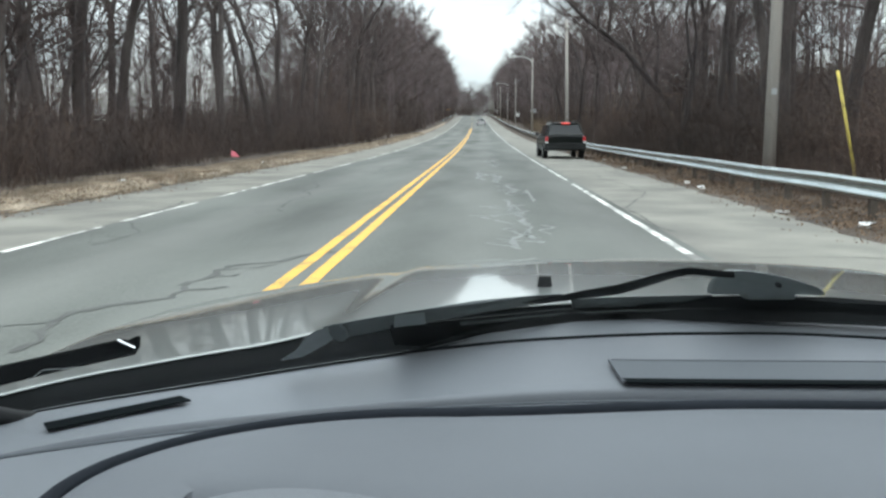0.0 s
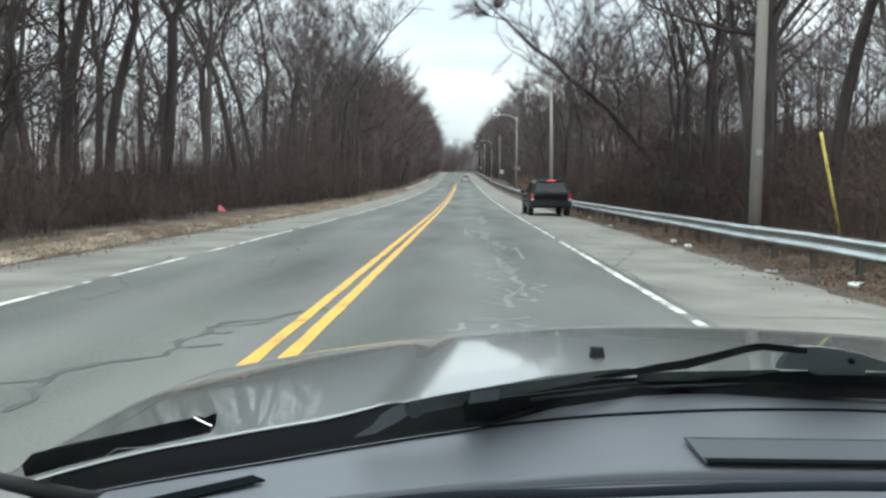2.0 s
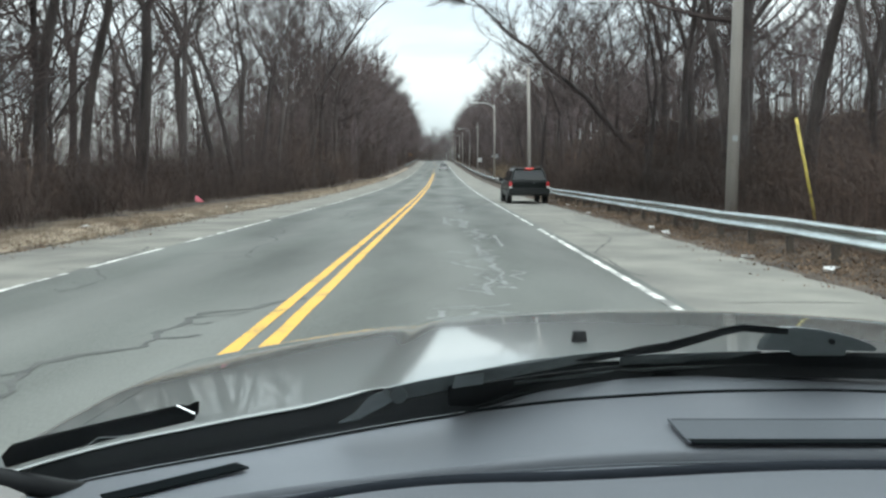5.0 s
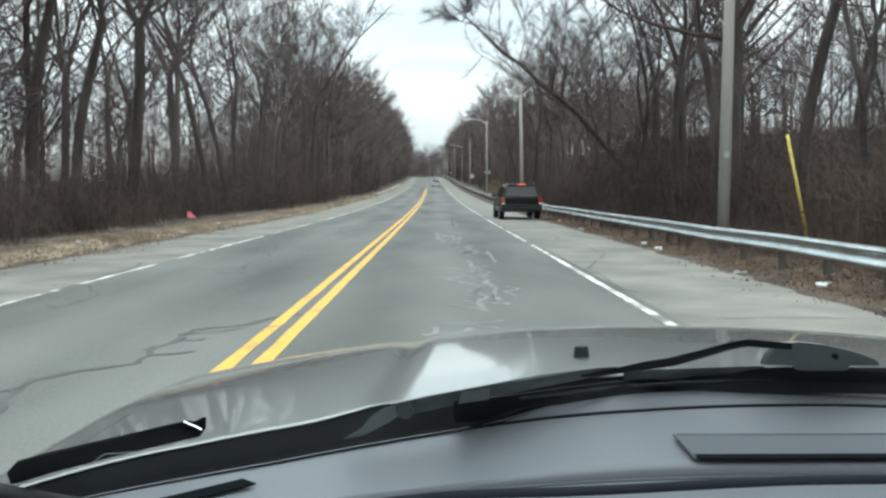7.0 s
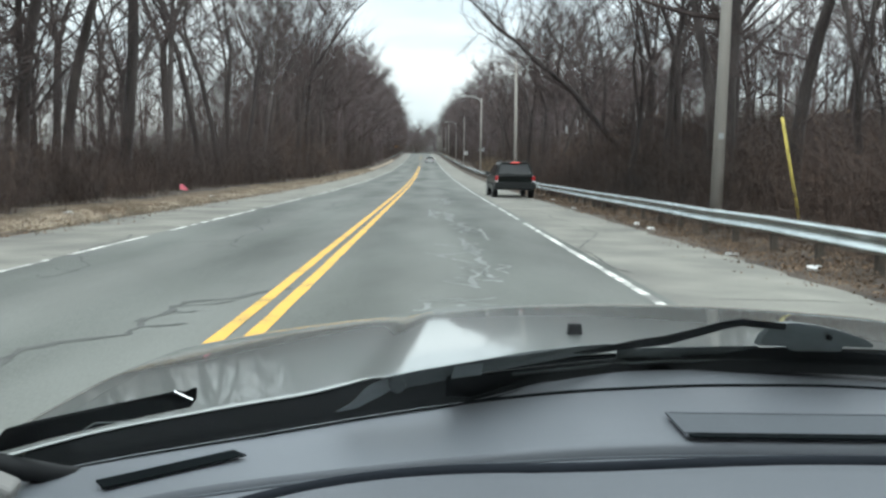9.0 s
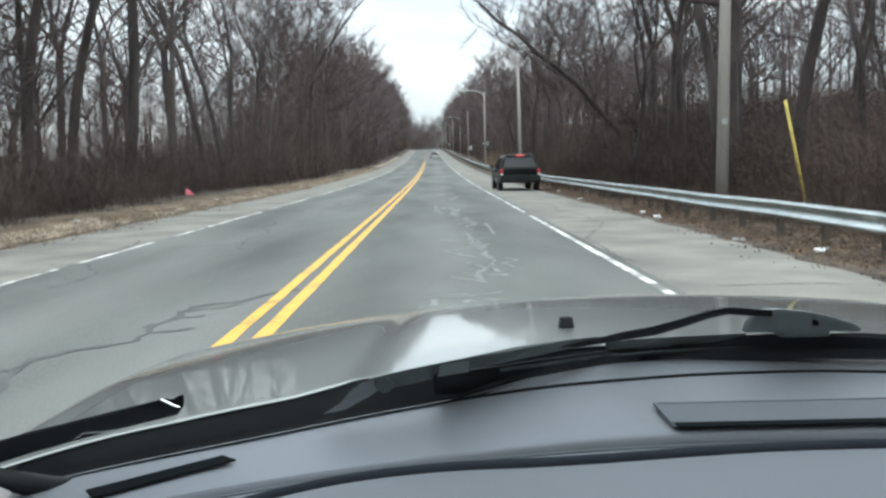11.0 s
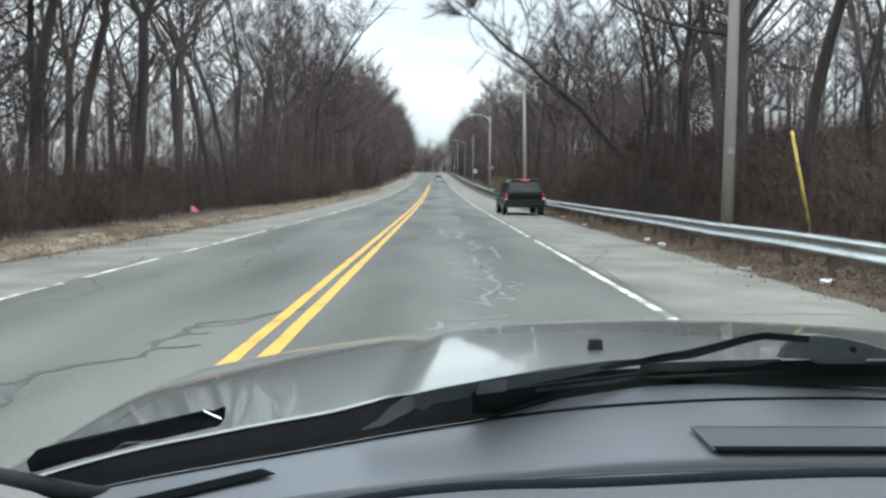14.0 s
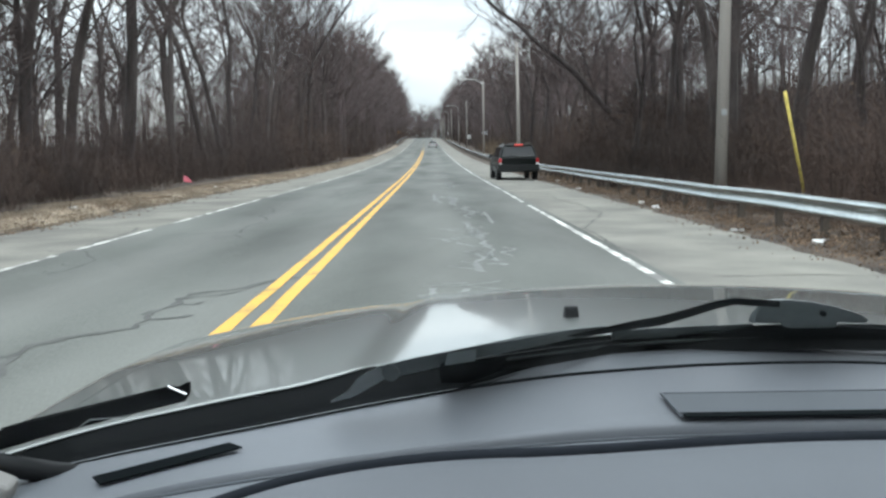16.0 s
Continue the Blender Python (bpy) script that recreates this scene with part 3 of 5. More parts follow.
slot = Shape()
a, b = Vector((-0.353, 0.950)), Vector((-0.222, 1.046))
d = (b - a).normalized()
nrm = Vector((-d.y, d.x)) * 0.0125
slot.plate([(*(a - nrm), dash_z(*a) + 0.004), (*(b - nrm - d * 0.004), dash_z(*b) + 0.004), (*(b + nrm * 0.8 - d * 0.01), dash_z(*b) + 0.005), (*(a + nrm), dash_z(*a) + 0.005)], (0, 0, 0.002))
part("side_vent", slot, M_GAP, dashboard, "narrow black demister slot")
panel = Shape().plate([(0.298, 1.108, 0.0), (1.02, 1.108, 0.0), (1.02, 1.164, 0.0), (0.289, 1.164, 0.0)], (0, 0, 0.003))
panel.v = [(x, y, z + dash_z(x, y) + (0.004 if y > 1.15 else 0.004)) for x, y, z in panel.v]
inset = part("dash_panel", panel, M_PANEL, dashboard, "inset dark panel in the dashboard top", bevel=0.001)
gap = Shape().plate([(0.303, 1.096, 0.0), (1.02, 1.096, 0.0), (1.02, 1.108, 0.0), (0.297, 1.108, 0.0)], (0, 0, 0.002))
gap.v = [(x, y, z + dash_z(x, y) + 0.0065) for x, y, z in gap.v]
part("panel_gap", gap, M_GAP, dashboard, "black gap below the inset panel")
gap2 = Shape().plate([(0.297, 1.101, 0.0), (0.300, 1.101, 0.0), (0.289, 1.166, 0.0), (0.287, 1.166, 0.0)], (0, 0, 0.003))
gap2.v = [(x, y, z + dash_z(x, y) + 0.005) for x, y, z in gap2.v]
part("panel_edge", gap2, M_PANEL, dashboard)
part("panel_crease", Shape().tube([(0.292 + 0.72 * k / 12, 1.167, dash_z(0.30 + 0.72 * k / 12, 1.167) + 0.006) for k in range(13)], 0.0016, 5), M_DASHPAD, dashboard, smooth=True)
SEAM = ((0.0, 1.190), (0.084, 1.214), (0.161, 1.234), (0.239, 1.248), (0.398, 1.266), (0.60, 1.262), (1.20, 1.16))
seam = Shape().tube([(x, along(SEAM, x), dash_z(x, along(SEAM, x)) + 0.0015) for x in [0.03 + 0.03 * i for i in range(38)]], 0.0022, 6)
part("front_seam", seam, M_GAP, dashboard, "black rubber seam along the dashboard front", smooth=True)

# wipers at rest over the cowl
EYE = Vector((-0.02, 0.0, 1.283))


def on_glass(shape, clear=0.010):
    """Slides each point towards or from the driver's eye until it lies just outside the glass."""
    moved = []
    for p in shape.v:
        d = Vector(p) - EYE
        for k in range(80):
            q = EYE + d * (0.86 + 0.0025 * k)
            g = max((q.z - glass_point(q.x, 0.0)[2]) / 0.66, -0.06)
            if q.y - (glass_point(q.x, 0.0)[1] - 0.92 * g) > clear + (p[1] - 1.24) * 0.3:
                break
        moved.append(tuple(q))
    shape.v = moved
    return shape


def slab(outline, clear, name, mat, parent, label="", depth=0.014, bevel=0.002):
    """A thin piece lying just outside the glass."""
    return part(name, on_glass(Shape().plate(outline, (0, depth, -0.003)), clear), mat, parent, label, bevel=bevel)


COVER = [(0.444, 1.279, 1.041), (0.449, 1.278, 1.055), (0.461, 1.277, 1.067), (0.470, 1.276, 1.074), (0.493, 1.274, 1.075), (0.523, 1.271, 1.072), (0.552, 1.266, 1.066),
         (0.577, 1.261, 1.058), (0.589, 1.258, 1.053), (0.595, 1.257, 1.048), (0.594, 1.257, 1.043), (0.556, 1.265, 1.043), (0.555, 1.265, 1.036), (0.494, 1.274, 1.034), (0.487, 1.274, 1.041)]
wiper = slab(COVER, 0.004, "wiper", M_WIPERGREY, car, "parked windscreen wiper under its faded pivot cover", 0.03, 0.004)
part("bolt", on_glass(Shape().tube([(0.535, 1.262, 1.056), (0.535, 1.268, 1.056)], 0.0038, 8), -0.004), M_BLACK, wiper)
part("arm", on_glass(Shape().tube([(0.478, 1.275, 1.069), (0.444, 1.279, 1.071), (0.419, 1.282, 1.073), (0.394, 1.284, 1.068), (0.356, 1.288, 1.056), (0.318, 1.292, 1.045), (0.278, 1.293, 1.039),
                                   (0.241, 1.286, 1.034), (0.168, 1.272, 1.024)], [0.0045, 0.005, 0.0052, 0.0055, 0.006, 0.0065, 0.006, 0.0045, 0.002], 8), 0.004), M_WIPER, wiper, smooth=True)
slab([(0.046, 1.249, 1.003), (0.164, 1.271, 1.013), (0.245, 1.286, 1.019), (0.326, 1.291, 1.023), (0.402, 1.283, 1.029), (0.440, 1.279, 1.038), (0.480, 1.272, 1.041), (0.601, 1.256, 1.042), (1.0, 1.20, 1.020), (1.0, 1.20, 1.001),
      (0.602, 1.256, 1.018), (0.403, 1.283, 1.011), (0.326, 1.291, 1.005), (0.245, 1.287, 1.000), (0.164, 1.271, 0.995), (0.085, 1.256, 0.984), (0.046, 1.249, 0.975)], 0.012, "blade", M_WIPER, wiper, depth=0.016)
part("blade_spine", on_glass(Shape().tube([(0.10, 1.26, 1.001), (0.245, 1.285, 1.0115), (0.326, 1.289, 1.0155), (0.402, 1.281, 1.019), (0.601, 1.254, 1.027), (0.95, 1.20, 1.010)], 0.0024, 6), 0.004), M_COVER, wiper, "faded spine of the blade", smooth=True)
slab([(0.250, 1.288, 1.031), (0.291, 1.295, 1.033), (0.364, 1.287, 1.037), (0.444, 1.279, 1.041), (0.444, 1.279, 1.029), (0.364, 1.287, 1.024), (0.293, 1.295, 1.021), (0.250, 1.288, 1.018)], 0.015, "blade_cover", M_COVER, wiper, "grey strip along the blade")
wiper2 = slab([(-0.075, 1.206, 1.006), (-0.023, 1.230, 1.012), (0.046, 1.249, 1.020), (0.124, 1.264, 1.032), (0.196, 1.277, 1.038), (0.241, 1.286, 1.040), (0.241, 1.286, 1.031), (0.164, 1.271, 1.021),
               (0.085, 1.256, 1.008), (0.046, 1.249, 1.003), (-0.023, 1.229, 0.992), (-0.064, 1.211, 0.988)], 0.010, "wiper", M_COVER, car, "parked wiper with a faded grey arm cover", 0.02, 0.003)
slab([(0.016, 1.243, 0.999), (0.021, 1.244, 1.015), (0.060, 1.251, 1.018), (0.058, 1.251, 1.003)], 0.001, "joint", M_WIPERGREY, wiper2, "pale grey arm joint", 0.008)
slab([(0.010, 1.243, 0.974), (0.010, 1.243, 1.000), (0.016, 1.243, 1.003), (0.058, 1.250, 1.002), (0.085, 1.256, 0.998), (0.085, 1.256, 0.984), (0.046, 1.249, 0.972)], 0.006, "arm", M_WIPER, wiper2, "black arm below the joint", 0.01)
slab([(-0.134, 1.180, 0.967), (-0.111, 1.190, 0.979), (-0.097, 1.196, 0.994), (-0.082, 1.203, 1.002), (-0.068, 1.209, 1.005), (-0.063, 1.211, 0.990), (-0.075, 1.206, 0.983), (-0.108, 1.192, 0.969)], 0.004,
     "foot", M_WIPERGREY, wiper2, "pale grey arm foot", 0.012)
part("pivot", on_glass(Shape().tube([(-0.055, 1.205, 0.997), (-0.055, 1.214, 0.997)], [0.0105, 0.012], 16), 0.001), M_COVER, wiper2, "round pivot cap", bevel=0.002)
tip = part("wiper", Shape().plate([(-0.476, 0.985, 0.985), (-0.464, 0.985, 0.998), (-0.436, 0.990, 1.005), (-0.288, 1.005, 1.036), (-0.279, 1.005, 1.035), (-0.268, 1.006, 1.040), (-0.269, 1.006, 1.027),
                                   (-0.275, 1.004, 1.018), (-0.352, 0.997, 1.002), (-0.430, 0.988, 0.984), (-0.472, 0.985, 0.972)], (0, 0.012, -0.003)), M_TIP, car, "black wiper blade end lying on the glass", bevel=0.0015)
part("clip", Shape().tube([(-0.289, 1.001, 1.036), (-0.276, 1.000, 1.030), (-0.269, 1.000, 1.027)], 0.0013, 5), M_CHROME, tip, "bright metal blade clip")
part("wire_clip", Shape().tube([(-0.385, 0.994, 0.994), (-0.372, 0.992, 1.003), (-0.350, 0.992, 1.004), (-0.330, 0.994, 1.006)], 0.0006, 5), M_WIPERGREY, tip, "thin bright wire")

# pillars, doors, roof and wheels close the car round the driver
for side in (-1, 1):
    x = CX + side * 0.86
    foot, head = Vector(glass_point(x, 0.0)), Vector(glass_point(x, 1.0))
    s = Shape().tube([foot + Vector((side * 0.085, 0.03, -0.05)), foot + Vector((side * 0.085, -0.02, 0.01)), (foot + head) / 2 + Vector((side * 0.06, 0, 0)), head + Vector((side * 0.02, 0, 0.01))], 0.036, 8)
    part("pillar", s, M_TRIM, car, "grey trimmed windscreen pillar", smooth=True)
    door = Shape().grid([[(x + side * (0.09 - 0.02 * abs(j - 2)), y, z) for y in (0.95, 0.4, -0.2, -0.9, -1.3)] for j, z in enumerate((0.25, 0.45, 0.65, 0.85, 0.955))])
    part("door", door, M_PAINT, car, "silver door with grey inner trim", smooth=True, thick=0.06)
roof_rows = []
for k in range(9):
    f = k / 8
    roof_rows.append([(CX + (x - CX) * (0.86 - 0.04 * f), 0.50 - 1.70 * f, 1.622 + 0.03 * math.sin(math.pi * f) - 0.05 * (abs(x - CX) / 0.8) ** 2 - 0.06 * f) for x in XS[::4]])
part("roof", Shape().grid(roof_rows), M_PAINT, car, "silver roof over a grey headliner", smooth=True, thick=0.05)
# out of view, added as a pale reflector that brightens the dashboard
part("headliner", Shape().grid([[(x, y, z - 0.056) for x, y, z in row] for row in roof_rows]), M_HEADLINER, car, "unseen pale cloth headliner added to bounce light onto the dashboard", smooth=True, thick=0.004)
part("tail", Shape().grid([[(CX + (x - CX) * (0.82 + 0.16 * j / 3), -1.2 - 0.55 * j / 3, 1.56 - 0.64 * j / 3) for x in XS[::4]] for j in range(4)]), M_DARKGLASS, car, "rear window", smooth=True, thick=0.02)
part("boot", Shape().box(CX - 0.92, CX + 0.92, -1.95, -1.25, 0.30, 0.93, 0.03), M_PAINT, car, bevel=0.03)
part("seat", Shape().box(-0.26, 0.26, -0.62, -0.46, 0.35, 1.12, 0.03), M_TRIM, car, "grey driver's seat", bevel=0.04)
part("seat", Shape().box(0.48, 1.00, -0.62, -0.46, 0.35, 1.12, 0.03), M_TRIM, car, "grey passenger seat", bevel=0.04)
part("car_floor", Shape().box(CX - 0.86, CX + 0.86, -1.3, 1.1, 0.22, 0.27), M_TRIM, car)


def wheel(parent, x, y, r, w, side):
    tyre = Shape().tube([(x - w / 2, y, r), (x - w / 2 + 0.03, y, r), (x + w / 2 - 0.03, y, r), (x + w / 2, y, r)], [r - 0.03, r, r, r - 0.03], 24)
    hub = part("wheel", tyre, M_TYRE, parent, "black tyre on a silver rim", smooth=False)
    rim = Shape().tube([(x + side * w * 0.42, y, r), (x + side * (w / 2 + 0.006), y, r)], [r * 0.66, r * 0.62], 18)
    rim_ob = part("rim", rim, M_SILVER, hub, "silver alloy rim")
    for k in range(5):
        a = 2 * math.pi * k / 5
        c, s2 = math.cos(a) * r, math.sin(a) * r
        hole = Shape().plate([(x + side * (w / 2 + 0.007), y + c * 0.26 - s2 * 0.10, r + s2 * 0.26 + c * 0.10), (x + side * (w / 2 + 0.007), y + c * 0.26 + s2 * 0.10, r + s2 * 0.26 - c * 0.10),
                              (x + side * (w / 2 + 0.007), y + c * 0.54 + s2 * 0.16, r + s2 * 0.54 - c * 0.16), (x + side * (w / 2 + 0.007), y + c * 0.54 - s2 * 0.16, r + s2 * 0.54 + c * 0.16)], (side * 0.004, 0, 0))
        part("rim_opening", hole, M_BLACK, hub)


seal = Shape().tube([(-0.66, 0.94, 1.030), (-0.579, 0.96, 0.992), (-0.506, 0.96, 0.976), (-0.469, 0.965, 0.966), (-0.439, 0.985, 0.952), (-0.42, 1.01, 0.938), (-0.40, 1.04, 0.925)], 0.0125, 8)
part("door_seal", seal, M_BLACK, car, "black rubber seal at the pillar's foot", smooth=True)
corner = Shape().plate([(-0.60, 0.925, 0.995), (-0.559, 0.925, 0.988), (-0.488, 0.925, 0.968), (-0.453, 0.925, 0.959), (-0.432, 0.925, 0.950), (-0.445, 0.925, 0.915), (-0.60, 0.925, 0.90)], (0, 0.03, 0.004))
part("corner_trim", corner, M_TRIM, car, "pale grey corner trim", bevel=0.005)
for side in (-1, 1):
    for y in (2.05, -1.0):
        wheel(car, CX + side * 0.88, y, 0.32, 0.20, side)


# ---- guardrails ----
PANEL = 3.81
W_BEAM = [(0.0, 0.155), (0.012, 0.150), (0.075, 0.115), (0.082, 0.095), (0.075, 0.075), (0.012, 0.022), (0.004, 0.0), (0.012, -0.022),
          (0.075, -0.075), (0.082, -0.095), (0.075, -0.115), (0.012, -0.150), (0.0, -0.155)]


def guardrail_kit(toward):
    """One panel and one post about the rail's middle height; toward: the side that faces the road."""
    beam = Shape().grid([[(toward * d, y, z) for d, z in W_BEAM] for y in (-0.01, PANEL / 2, PANEL + 0.03)])
    beam_me = beam.mesh("beam", M_STEEL, True)
    post = Shape().box(-toward * 0.058 - 0.05, -toward * 0.058 + 0.05, -0.055, 0.055, -0.75, 0.14)
    lap = Shape().tube([(toward * 0.078, 0.03, 0.095), (toward * 0.086, 0.03, 0.095)], 0.011, 6)
    return beam_me, post.mesh("post", M_POST), lap.mesh("bolt", M_STEEL)


def guardrail(u, y0, y1, toward, label, height, wobble=0.0, seed=0):
    rnd = random.Random(seed)
    beam_me, post_me, bolt_me = guardrail_kit(toward)
    rail = thing("guardrail", pose(0, 0, 0), label, "guardrail")
    n = max(1, int((y1 - y0) / PANEL))
    zs = [road_z(y0 + PANEL * k) + height + (rnd.gauss(0, wobble) if wobble else 0) for k in range(n + 1)]
    xs = [road_x(y0 + PANEL * k) + u + (rnd.gauss(0, wobble) if wobble else 0) for k in range(n + 1)]
    for k in range(n):
        y = y0 + PANEL * k
        turn = pose(xs[k] + toward * 0.004 * (k % 2), y, zs[k], math.degrees(math.atan2(zs[k + 1] - zs[k], PANEL)), 0, -math.degrees(math.atan2(xs[k + 1] - xs[k], PANEL)))
        ob = new("beam", beam_me)
        ob.parent, ob.matrix_basis = rail, turn
        for drop in (0.0, -0.19):
            ob2 = new("bolt", bolt_me)
            ob2.parent, ob2.matrix_basis = ob, pose(0, 0, drop)
        for half in (0.0, 0.5):
            po = new("post", post_me)
            po.parent = rail
            po.matrix_basis = turn @ pose(0, half * PANEL + 0.1, 0, 0, rnd.gauss(0, 1.5), 0)
    for y, z, s in ((y0, zs[0], -1), (y0 + PANEL * n, zs[n], 1)):
        cap = Shape().plate([(0, 0, 0.155), (toward * 0.08, 0.02 * s, 0.12), (toward * 0.09, 0.10 * s, 0.09), (toward * 0.09, 0.10 * s, -0.09), (toward * 0.08, 0.02 * s, -0.12), (0, 0, -0.155)], (-toward * 0.012, 0.01 * s, 0))
        ob = part("end_piece", cap, M_STEEL, rail, "flared steel end piece")
        ob.matrix_basis = pose(road_x(y) + u, y, z)
    return rail


guardrail(6.02, 0.3, 250, -1, "long galvanised steel guardrail on short posts beside the shoulder", 0.385, 0.012, 2)
guardrail(6.02, 254, 425, -1, "galvanised steel guardrail on the rise of the road", 0.42, 0.012, 3)
guardrail(6.1, -56, -18, -1, "galvanised steel guardrail beside a dirt opening", 0.45, 0.012, 4)
guardrail(-9.0, -56, -38, 1, "galvanised steel guardrail by the dark board", 0.45, 0.012, 5)
guardrail(-9.0, -27, -22, 1, "short galvanised guardrail by the dark board", 0.45, 0.0, 6)
guardrail(-8.6, 233, 415, 1, "galvanised steel guardrail below the bare woods", 0.48, 0.012, 7)

# ---- poles, lamps, cables ----
pole_tops = []


def utility_pole(y, u=7.15, height=9.8, lean=0.0, r=0.15):
    x = road_x(y) + u
    p = thing("utility_pole", pose(x, y, ground_z(x, y) - 0.1, 0, lean, 0), "weathered grey wooden utility pole behind the guardrail", "utility pole", "poles along the road")
    part("shaft", Shape().tube([(0, 0, 0), (0.01, 0, height * 0.5), (0, 0, height)], [r, r * 0.85, r * 0.68], 12), M_POLE, p, smooth=True)
    part("bracket", Shape().box(-0.22, 0.04, -0.04, 0.04, height - 1.12, height - 1.05).box(-0.24, -0.16, -0.05, 0.05, height - 1.05, height - 0.93), M_LAMP, p, "grey cable bracket")
    part("number_plate", Shape().box(-0.06, 0.06, -r - 0.004, -r + 0.03, 2.2, 2.34), M_SIGNBACK, p, "small metal tag")
    pole_tops.append((x - 0.2, y, ground_z(x, y) + height - 1.0))


def lamp_pole(y, u=7.7, height=9.6):
    x = road_x(y) + u
    p = thing("street_lamp", pose(x, y, ground_z(x, y) - 0.1), "grey street lamp with a curved arm over the road", "street lamp", "street lamps along the road")
    part("shaft", Shape().tube([(0, 0, 0), (0, 0, height)], [0.14, 0.09], 10), M_POLE, p, smooth=True)
    part("arm", Shape().tube([(0, 0, height - 0.7), (-0.25, 0, height - 0.30), (-0.8, 0, height + 0.02), (-1.5, 0, height + 0.16), (-2.2, 0, height + 0.20)], [0.075, 0.07, 0.065, 0.06, 0.055], 8), M_LAMP, p, "curved grey arm", smooth=True)
    part("lamp_head", Shape().tube([(-2.15, 0, height + 0.20), (-2.3, 0, height + 0.19), (-2.75, 0, height + 0.14), (-2.95, 0, height + 0.11)], [0.06, 0.13, 0.15, 0.07], 8), M_LAMP, p, "grey lamp head", smooth=True)
    pole_tops.append((x - 0.1, y, ground_z(x, y) + height - 0.8))


utility_pole(-32, 8.2)
utility_pole(22.3, 7.15, 10.2, 0.6)
utility_pole(76, 7.3, 9.9, -0.8)
lamp_pole(128, 7.4, 10.2)
utility_pole(188, 7.6)
lamp_pole(236)
utility_pole(282, 7.2)
lamp_pole(330)
for y in (362, 392, 420):
    utility_pole(y, 7.0)
for y in (300, 345, 388):
    utility_pole(y, -10.5, 9.0)
right_tops = sorted([p for p in pole_tops if p[0] > 0], key=lambda p: p[1])
for (x0, y0, z0), (x1, y1, z1) in zip(right_tops, right_tops[1:]):
    sag = 0.012 * (y1 - y0)
    pts = [(x0 + (x1 - x0) * k / 14, y0 + (y1 - y0) * k / 14, z0 + (z1 - z0) * k / 14 - sag * 4 * (k / 14) * (1 - k / 14)) for k in range(15)]
    tagged(part("overhead_cable", Shape().tube(pts, 0.022, 5), M_CABLE), "black overhead cable sagging between poles", "cable", "cables along the road")

gx, gy = 8.1, 20.4
guy = thing("guy_wire", pose(gx, gy, ground_z(gx, gy)), "steel guy wire in a yellow plastic guard beside the pole", "guy wire")
part("wire", Shape().tube([(0.10, 0, -0.1), (-0.92, 1.9, 8.2)], 0.009, 5), M_CABLE, guy)
part("guard", Shape().tube([(0.06, 0.05, 0.2), (-0.22, 0.60, 2.5)], 0.035, 8), M_GUY, guy, "yellow plastic guard", smooth=True)

# ---- signs and small things along the verges ----
def sign(name, y, u, size, height, mat, label, bars=0, outline=None, category="road sign", facing=1):
    x = road_x(y) + u
    p = thing(name, pose(x, y, ground_z(x, y) - 0.05), label, category)
    part("post", Shape().box(-0.025, 0.025, -0.02, 0.02, 0, height), M_POST, p, "steel post")
    w, h = size
    shape = outline or [(-w / 2, 0, 0), (w / 2, 0, 0), (w / 2, 0, h), (-w / 2, 0, h)]
    board = part("board", Shape().plate([(a, -0.03, c + height - h * 0.9) for a, _, c in shape], (0, 0.006, 0)), mat, p)
    for k in range(bars):
        z = height - h * 0.9 + h * (0.72 - 0.26 * k)
        part("print_bar", Shape().box(-w * 0.3, w * 0.3, -0.036, -0.032, z, z + h * 0.12), M_INK, board, "black print bar")
    return p


def lettering(text, size, x, z, parent):
    """Flat black capitals that face the traffic, turned into a mesh."""
    curve = bpy.data.curves.new("lettering", "FONT")
    curve.body, curve.size, curve.align_x, curve.extrude = text, size, "CENTER", 0.002
    tmp = bpy.data.objects.new("lettering", curve)
    me = bpy.data.meshes.new_from_object(tmp)
    bpy.data.objects.remove(tmp)
    me.materials.clear()
    me.materials.append(M_INK)
    ob = new("lettering", me)
    ob.parent, ob.matrix_basis = parent, pose(x, -0.034, z, 90, 0, 0)
    return ob


limit = sign("speed_limit_sign", 178, 7.6, (0.62, 0.76), 2.7, M_SIGN, "white speed limit sign with black figures beyond the guardrail")
for text, size, z in (("SPEED", 0.16, 2.57), ("LIMIT", 0.16, 2.42), ("40", 0.36, 2.07)):
    lettering(text, size, 0.0, z, [c for c in limit.children if c.name.startswith("board")][0])
sign("warning_sign", 160, 9.4, (1.2, 0.75), 3.4, M_SIGNBACK, "grey triangular sign back beside a pole",
     outline=[(-0.75, 0, 0.40), (0.55, 0, 0.0), (0.55, 0, 0.85)])
sign("warning_sign", 335, -9.9, (1.2, 0.9), 3.0, M_ORANGE, "orange-yellow pennant warning sign at the wood's edge", outline=[(-0.6, 0, 0.0), (0.65, 0, 0.45), (-0.6, 0, 0.9)])
sign("road_sign", 345, 7.9, (0.6, 0.75), 2.4, M_SIGN, "small white road sign on the grassy rise", 2)
sign("notice_board", -26, -10.0, (1.6, 1.5), 2.0, M_GREENBOARD, "dark green board on a post by the guardrail", category="board")
sign("notice_board", -28, -9.2, (0.7, 0.9), 1.1, M_SIGN, "small pale notice between the guardrails", category="board")
x, y = -8.6, 32.0
flag = thing("marker_flag", pose(x, y, ground_z(x, y)), "small pink marker flag in the dry grass", "flag")
part("wire", Shape().tube([(0, 0, 0), (0, 0, 0.5)], 0.006, 5), M_STEEL, flag)
part("film", Shape().plate([(0, 0, 0.32), (0.30, 0.02, 0.30), (0.10, 0.02, 0.50), (0, 0, 0.52)], (0, 0.004, 0)), M_PINK, flag, "pink film")
x, y = 7.9, 15.4
